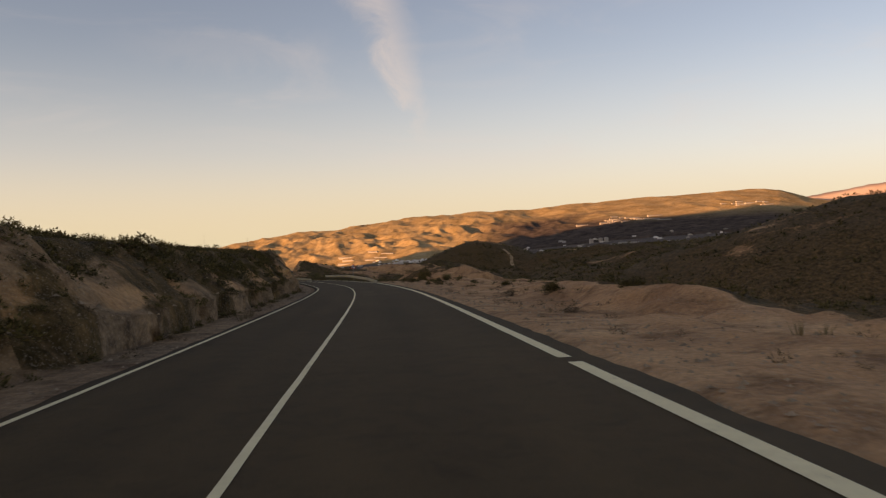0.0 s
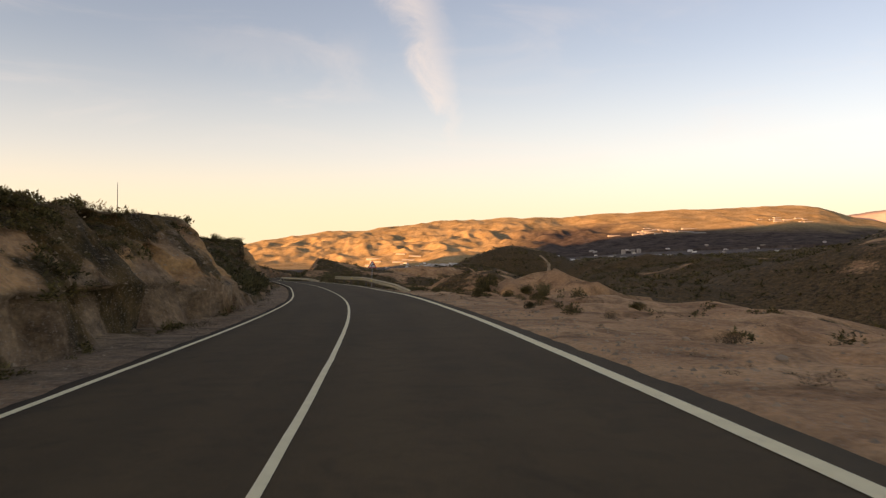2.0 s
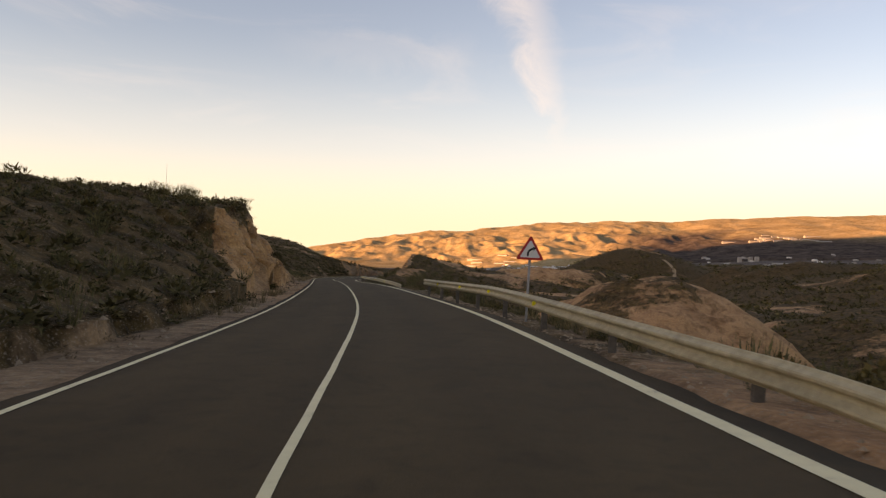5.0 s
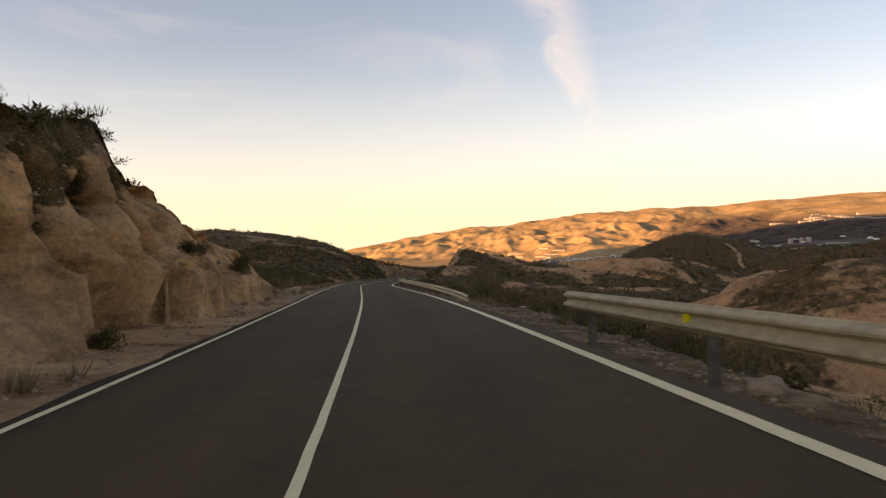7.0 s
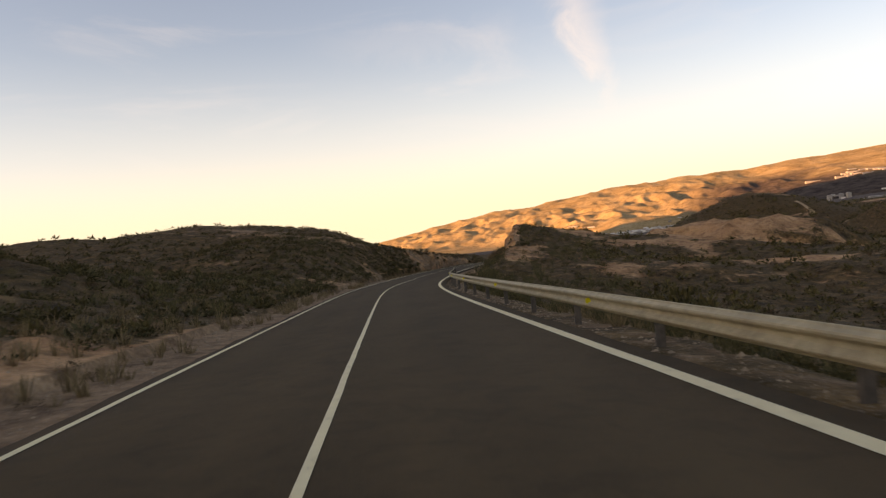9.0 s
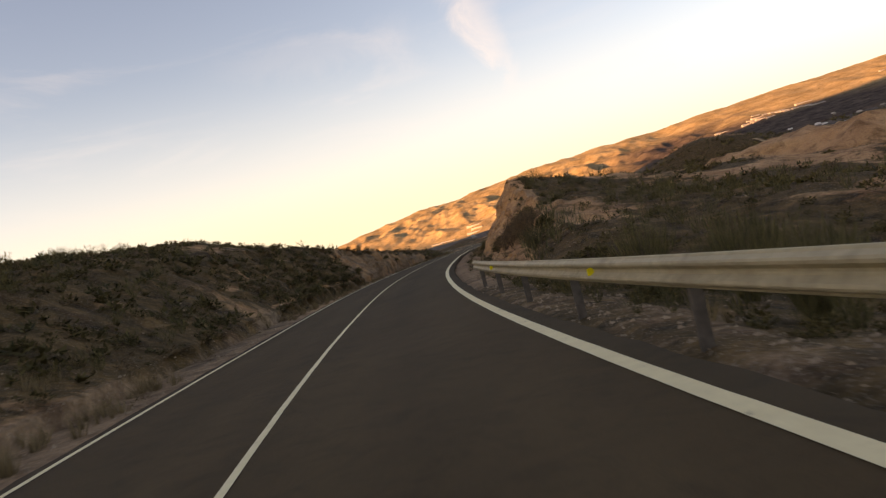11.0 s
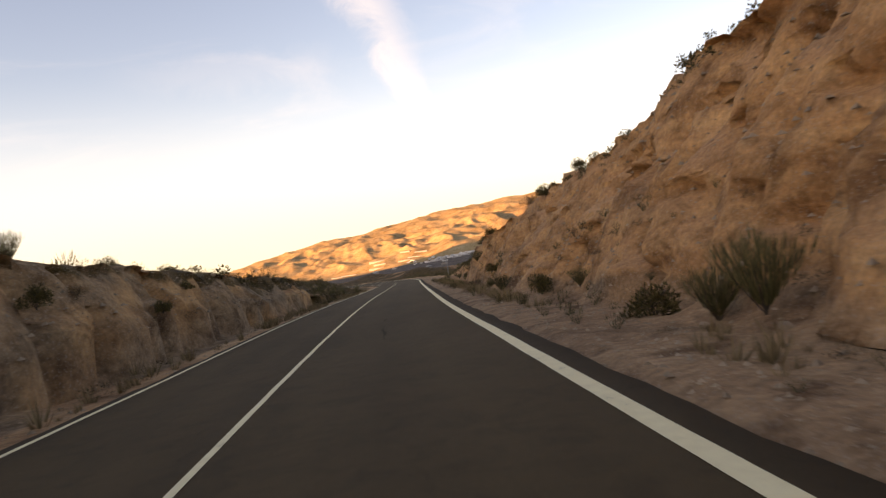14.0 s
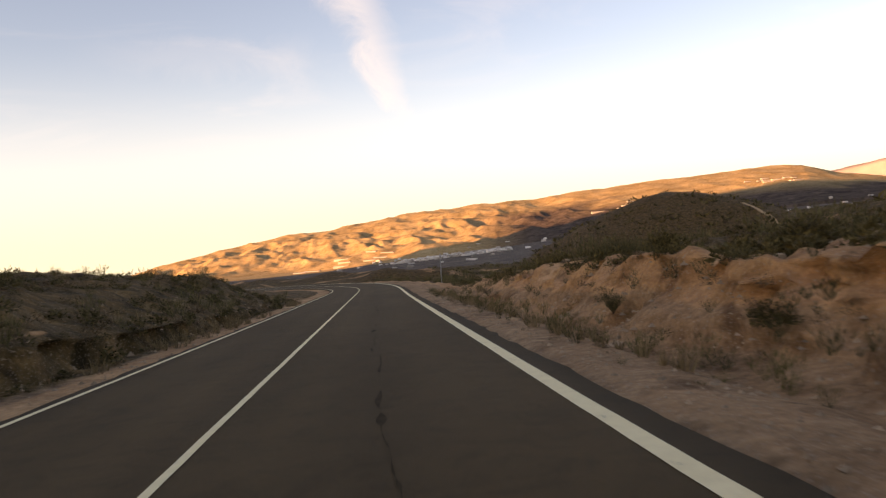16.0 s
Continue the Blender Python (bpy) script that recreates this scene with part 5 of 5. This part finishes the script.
def guard_rail(y0, y1, top, face, label, reflect_at, post_from):
    """top(s): height of the beam's upper edge over the road; face(s): distance of its back from the centre line."""
    s0, s1 = s_of(y0), s_of(y1)
    root = new("guard_rail")
    ox, oy, oz = (float(v) for v in along((s0 + s1) / 2, 4.0))
    root.location = (ox, oy, oz)
    tagged(root, label, "guard rail", "guard rails")
    local = lambda p: (p[0] - ox, p[1] - oy, p[2] - oz)

    def at(s, out, up):
        return local([float(v) for v in along(s, face(s) - out, top(s) - 0.155 + up)])

    a = s0
    while a < s1 - 0.2:
        b = min(a + 4.32, s1)
        ring = []
        for s in np.linspace(a, b, 7):
            front = [at(s, o + 0.02, u) for o, u in WBEAM]
            back = [at(s, o + 0.016, u) for o, u in WBEAM[::-1]]
            ring.append(front + back + front[:1])
        v, f = sweep(None, ring)
        n = len(ring[0])
        f += [tuple(range(n - 2, -1, -1)), tuple(range((len(ring) - 1) * n, (len(ring) - 1) * n + n - 1))]
        part("beam", v, f, M_ZINC, root, "", False)
        a = b - 0.02
    s = s_of(post_from)
    posts = []
    while s < s1 - 0.2:
        x, y, z = (float(v) for v in along(s, face(s) + 0.07))
        foot, head = ground_z(x, y) - 0.3, z + top(s) - 0.03
        h = heading(s)
        prof = [(-0.06, -0.03), (0.06, -0.03), (0.06, -0.024), (-0.054, -0.024), (-0.054, 0.024), (0.06, 0.024), (0.06, 0.03), (-0.06, 0.03)]
        ring = [[local((x + math.cos(h) * p - math.sin(h) * q, y + math.sin(h) * p + math.cos(h) * q, zz)) for p, q in prof + prof[:1]] for zz in (foot, head)]
        v, f = sweep(None, ring)
        f.append(tuple(range(9, 17)))
        if head - foot > 0.35:
            part("post", v, f, M_SHADE_STEEL, root, "steel post, coloured dark for the shade behind the beam")
            q0 = [at(s - 0.05, 0.02, -0.06), at(s + 0.05, 0.02, -0.06), at(s + 0.05, 0.02, 0.06), at(s - 0.05, 0.02, 0.06)]
            q1 = [at(s - 0.05, -0.05, -0.06), at(s + 0.05, -0.05, -0.06), at(s + 0.05, -0.05, 0.06), at(s - 0.05, -0.05, 0.06)]
            part("spacer", q0 + q1, [(0, 1, 2, 3), (4, 7, 6, 5), (0, 4, 5, 1), (1, 5, 6, 2), (2, 6, 7, 3), (3, 7, 4, 0)], M_SHADE_STEEL, root)
        s += 4.3
    for y in reflect_at:
        s = s_of(y)
        w = [(s - 0.005, 0.04, -0.06), (s - 0.005, 0.125, -0.05), (s - 0.005, 0.125, 0.03), (s - 0.005, 0.04, 0.06)]
        q0 = [at(*p) for p in w]
        q1 = [at(p[0] + 0.02, p[1], p[2]) for p in w]
        part("reflector", q0 + q1, [(3, 2, 1, 0), (4, 5, 6, 7), (0, 1, 5, 4), (1, 2, 6, 5), (2, 3, 7, 6), (3, 0, 4, 7)], M_YELLOW, root, "small yellow reflector")
    return root


def ramp_of(ys, vs):
    ss = [s_of(y) for y in ys]
    return lambda s: float(np.interp(s, ss, vs))


guard_rail(90.5, 125.9, ramp_of([90, 92, 95, 104, 110, 115, 128], [0.02, 0.16, 0.38, 0.60, 0.71, 0.72, 0.74]), ramp_of([90, 96, 104, 128], [4.5, 4.15, 3.95, 3.8]), "galvanised steel guard rail with a turned-down end beside the road", (104.5, 110.0, 115.3, 121.0), 95.8)
guard_rail(141.8, 219.2, ramp_of([141.5, 143, 147, 152, 166, 185, 222], [0.10, 0.20, 0.32, 0.42, 0.58, 0.73, 0.80]), ramp_of([142, 150, 190, 222], [4.3, 4.1, 3.95, 3.9]), "galvanised steel guard rail along the outside of the bend", (153.0, 163.0, 173.4, 183.6, 193.7, 203.9, 213.6), 148.0)


def ngon_prism(outline, y0, y1):
    n = len(outline)
    v = [(a, y0, b) for a, b in outline] + [(a, y1, b) for a, b in outline]
    f = [tuple(range(n)), tuple(range(2 * n - 1, n - 1, -1))] + [(k, k + n, (k + 1) % n + n, (k + 1) % n) for k in range(n)]
    return v, f


def tri(side, cut):
    """A triangle, point up, with its corners cut round."""
    h = side * 0.866
    pts = [(-side / 2, -h / 3), (side / 2, -h / 3), (0, 2 * h / 3)]
    out = []
    for k in range(3):
        p, a, b = Vector(pts[k]), Vector(pts[k - 1]), Vector(pts[(k + 1) % 3])
        for t in (0, 0.5, 1):
            q = p + (a - p).normalized() * cut * (1 - t) + (b - p).normalized() * cut * t
            q = q + (p - q) * (0.35 if t == 0.5 else 0.0)
            out.append((q.x, q.y))
    return out


def warning_sign(y, d, foot, centre, side):
    xc, zc, th, bk = (float(v) for v in road_at(y))
    x = xc + d / math.cos(th)
    root = new("warning_sign")
    root.matrix_basis = pose(x, y, zc + foot, 0, 1.0, math.degrees(th) - 8)
    tagged(root, "triangular red-bordered sign warning of a bend ahead", "road sign")
    c = centre - foot
    v, f = ngon_prism([(a, b + c) for a, b in tri(side, 0.06)], -0.012, 0.012)
    part("plate", v, f, M_RED, root, "red-bordered metal plate")
    v, f = ngon_prism([(a, b + c) for a, b in tri(side * 0.72, 0.035)], -0.017, -0.0125)
    part("panel", v, f, M_SIGNWHITE, root, "off-white face")
    # the bent arrow: up, then to the right
    arc = []
    for k in range(9):
        t = k / 8 * 1.35
        arc.append((0.15 - 0.20 * math.cos(t) + 0.0, -0.10 + 0.17 * math.sin(t)))
    k = side / 0.9
    pts, w = [(-0.05, -0.17)] + arc, 0.032
    ring = []
    for i, p in enumerate(pts):
        a, b = pts[max(i - 1, 0)], pts[min(i + 1, len(pts) - 1)]
        n = Vector((-(b[1] - a[1]), b[0] - a[0])).normalized()
        ring.append([((p[0] + n.x * w * s - 0.02) * k, yy, (p[1] + n.y * w * s) * k + c + 0.02) for s, yy in ((1, -0.0205), (-1, -0.0205))])
    v, f = sweep(None, ring)
    tip = Vector(pts[-1])
    way = (tip - Vector(pts[-2])).normalized()
    n = Vector((-way.y, way.x))
    i = len(v)
    for q in (tip + n * 0.07, tip - n * 0.07, tip + way * 0.1):
        v.append(((q.x - 0.02) * k, -0.0205, q.y * k + c + 0.02))
    f.append((i, i + 1, i + 2))
    part("arrow", v, f, M_BLACK, root, "black bent arrow")
    ring = [[(0.03 * math.cos(a * 0.785), 0.045 + 0.03 * math.sin(a * 0.785), z) for a in range(9)] for z in (-0.5, c + side * 0.4)]
    v, f = sweep(None, ring)
    f.append(tuple(range(9, 17)))
    part("post", v, f, M_POST, root, "grey steel post", True)
    for z in (c - side * 0.12, c + side * 0.16):
        v, f = ngon_prism([(-0.05, z - 0.015), (0.05, z - 0.015), (0.05, z + 0.015), (-0.05, z + 0.015)], 0.0125, 0.08)
        part("clamp", v, f, M_POST, root)
    return root


warning_sign(107.8, 4.2, -0.25, 1.76, 0.72)


def mast(name, x, y, z, h, w, label, category):
    ring = [[(w * k * math.cos(a * 1.047), w * k * math.sin(a * 1.047), zz) for a in range(7)] for zz, k in ((-0.3, 1.0), (h * 0.5, 0.8), (h, 0.5))]
    v, f = sweep(None, ring)
    f.append(tuple(range(14, 20)))
    root = mesh_object(name, v, f, M_POST)
    root.location = (x, y, z)
    return tagged(root, label, category)


for y, d, top in ((72, -7.4, 0.75), (139, -13.0, 1.9)):
    xc, zc, th, bk = (float(v) for v in road_at(y))
    x = xc + d / math.cos(th)
    mast("antenna_mast", x, y, ground_z(x, y), top - ground_z(x, y), 0.016, "thin upright pole on the hilltop", "pole")
mast("utility_pole", -52.8, 371.6, ground_z(-52.8, 371.6), 3.2, 0.09, "pale wooden pole beside the road ahead", "pole")


# dark repairs and stains on the lane
def tar_patch(s0, s1, d, w, seed):
    s = np.linspace(s0, s1, max(6, int((s1 - s0) / 0.15)))
    t = (s - s0) / (s1 - s0)
    half = w / 3 * np.sin(np.pi * np.clip(t, 0.02, 0.98)) ** 0.4 * np.clip(0.45 + 1.1 * fbm(s / 0.45, s * 0, seed, 3), 0.04, 1.5)
    mid = d + 0.06 * fbm(s / 1.2, s * 0, seed + 3, 2)
    v = np.concatenate([np.stack(along(s, mid - np.abs(half), 0.005), -1), np.stack(along(s, mid + np.abs(half), 0.005), -1)])
    return tagged(mesh_object("tar_patch", v.tolist(), grid_faces(2, len(s)), M_TAR), "dark tar stain on the asphalt", "road stain", kind="structure")


for s0, s1, d, w, seed in ((277.5, 281.5, 1.25, 0.10, 1), (283.0, 284.2, 1.2, 0.12, 2), (308.0, 312.5, 1.45, 0.10, 3), (313, 316.0, 1.45, 0.06, 7), (316.5, 323, 1.35, 0.14, 4), (326, 334, 1.4, 0.12, 5)):
    tar_patch(s0, s1, d, w, seed)
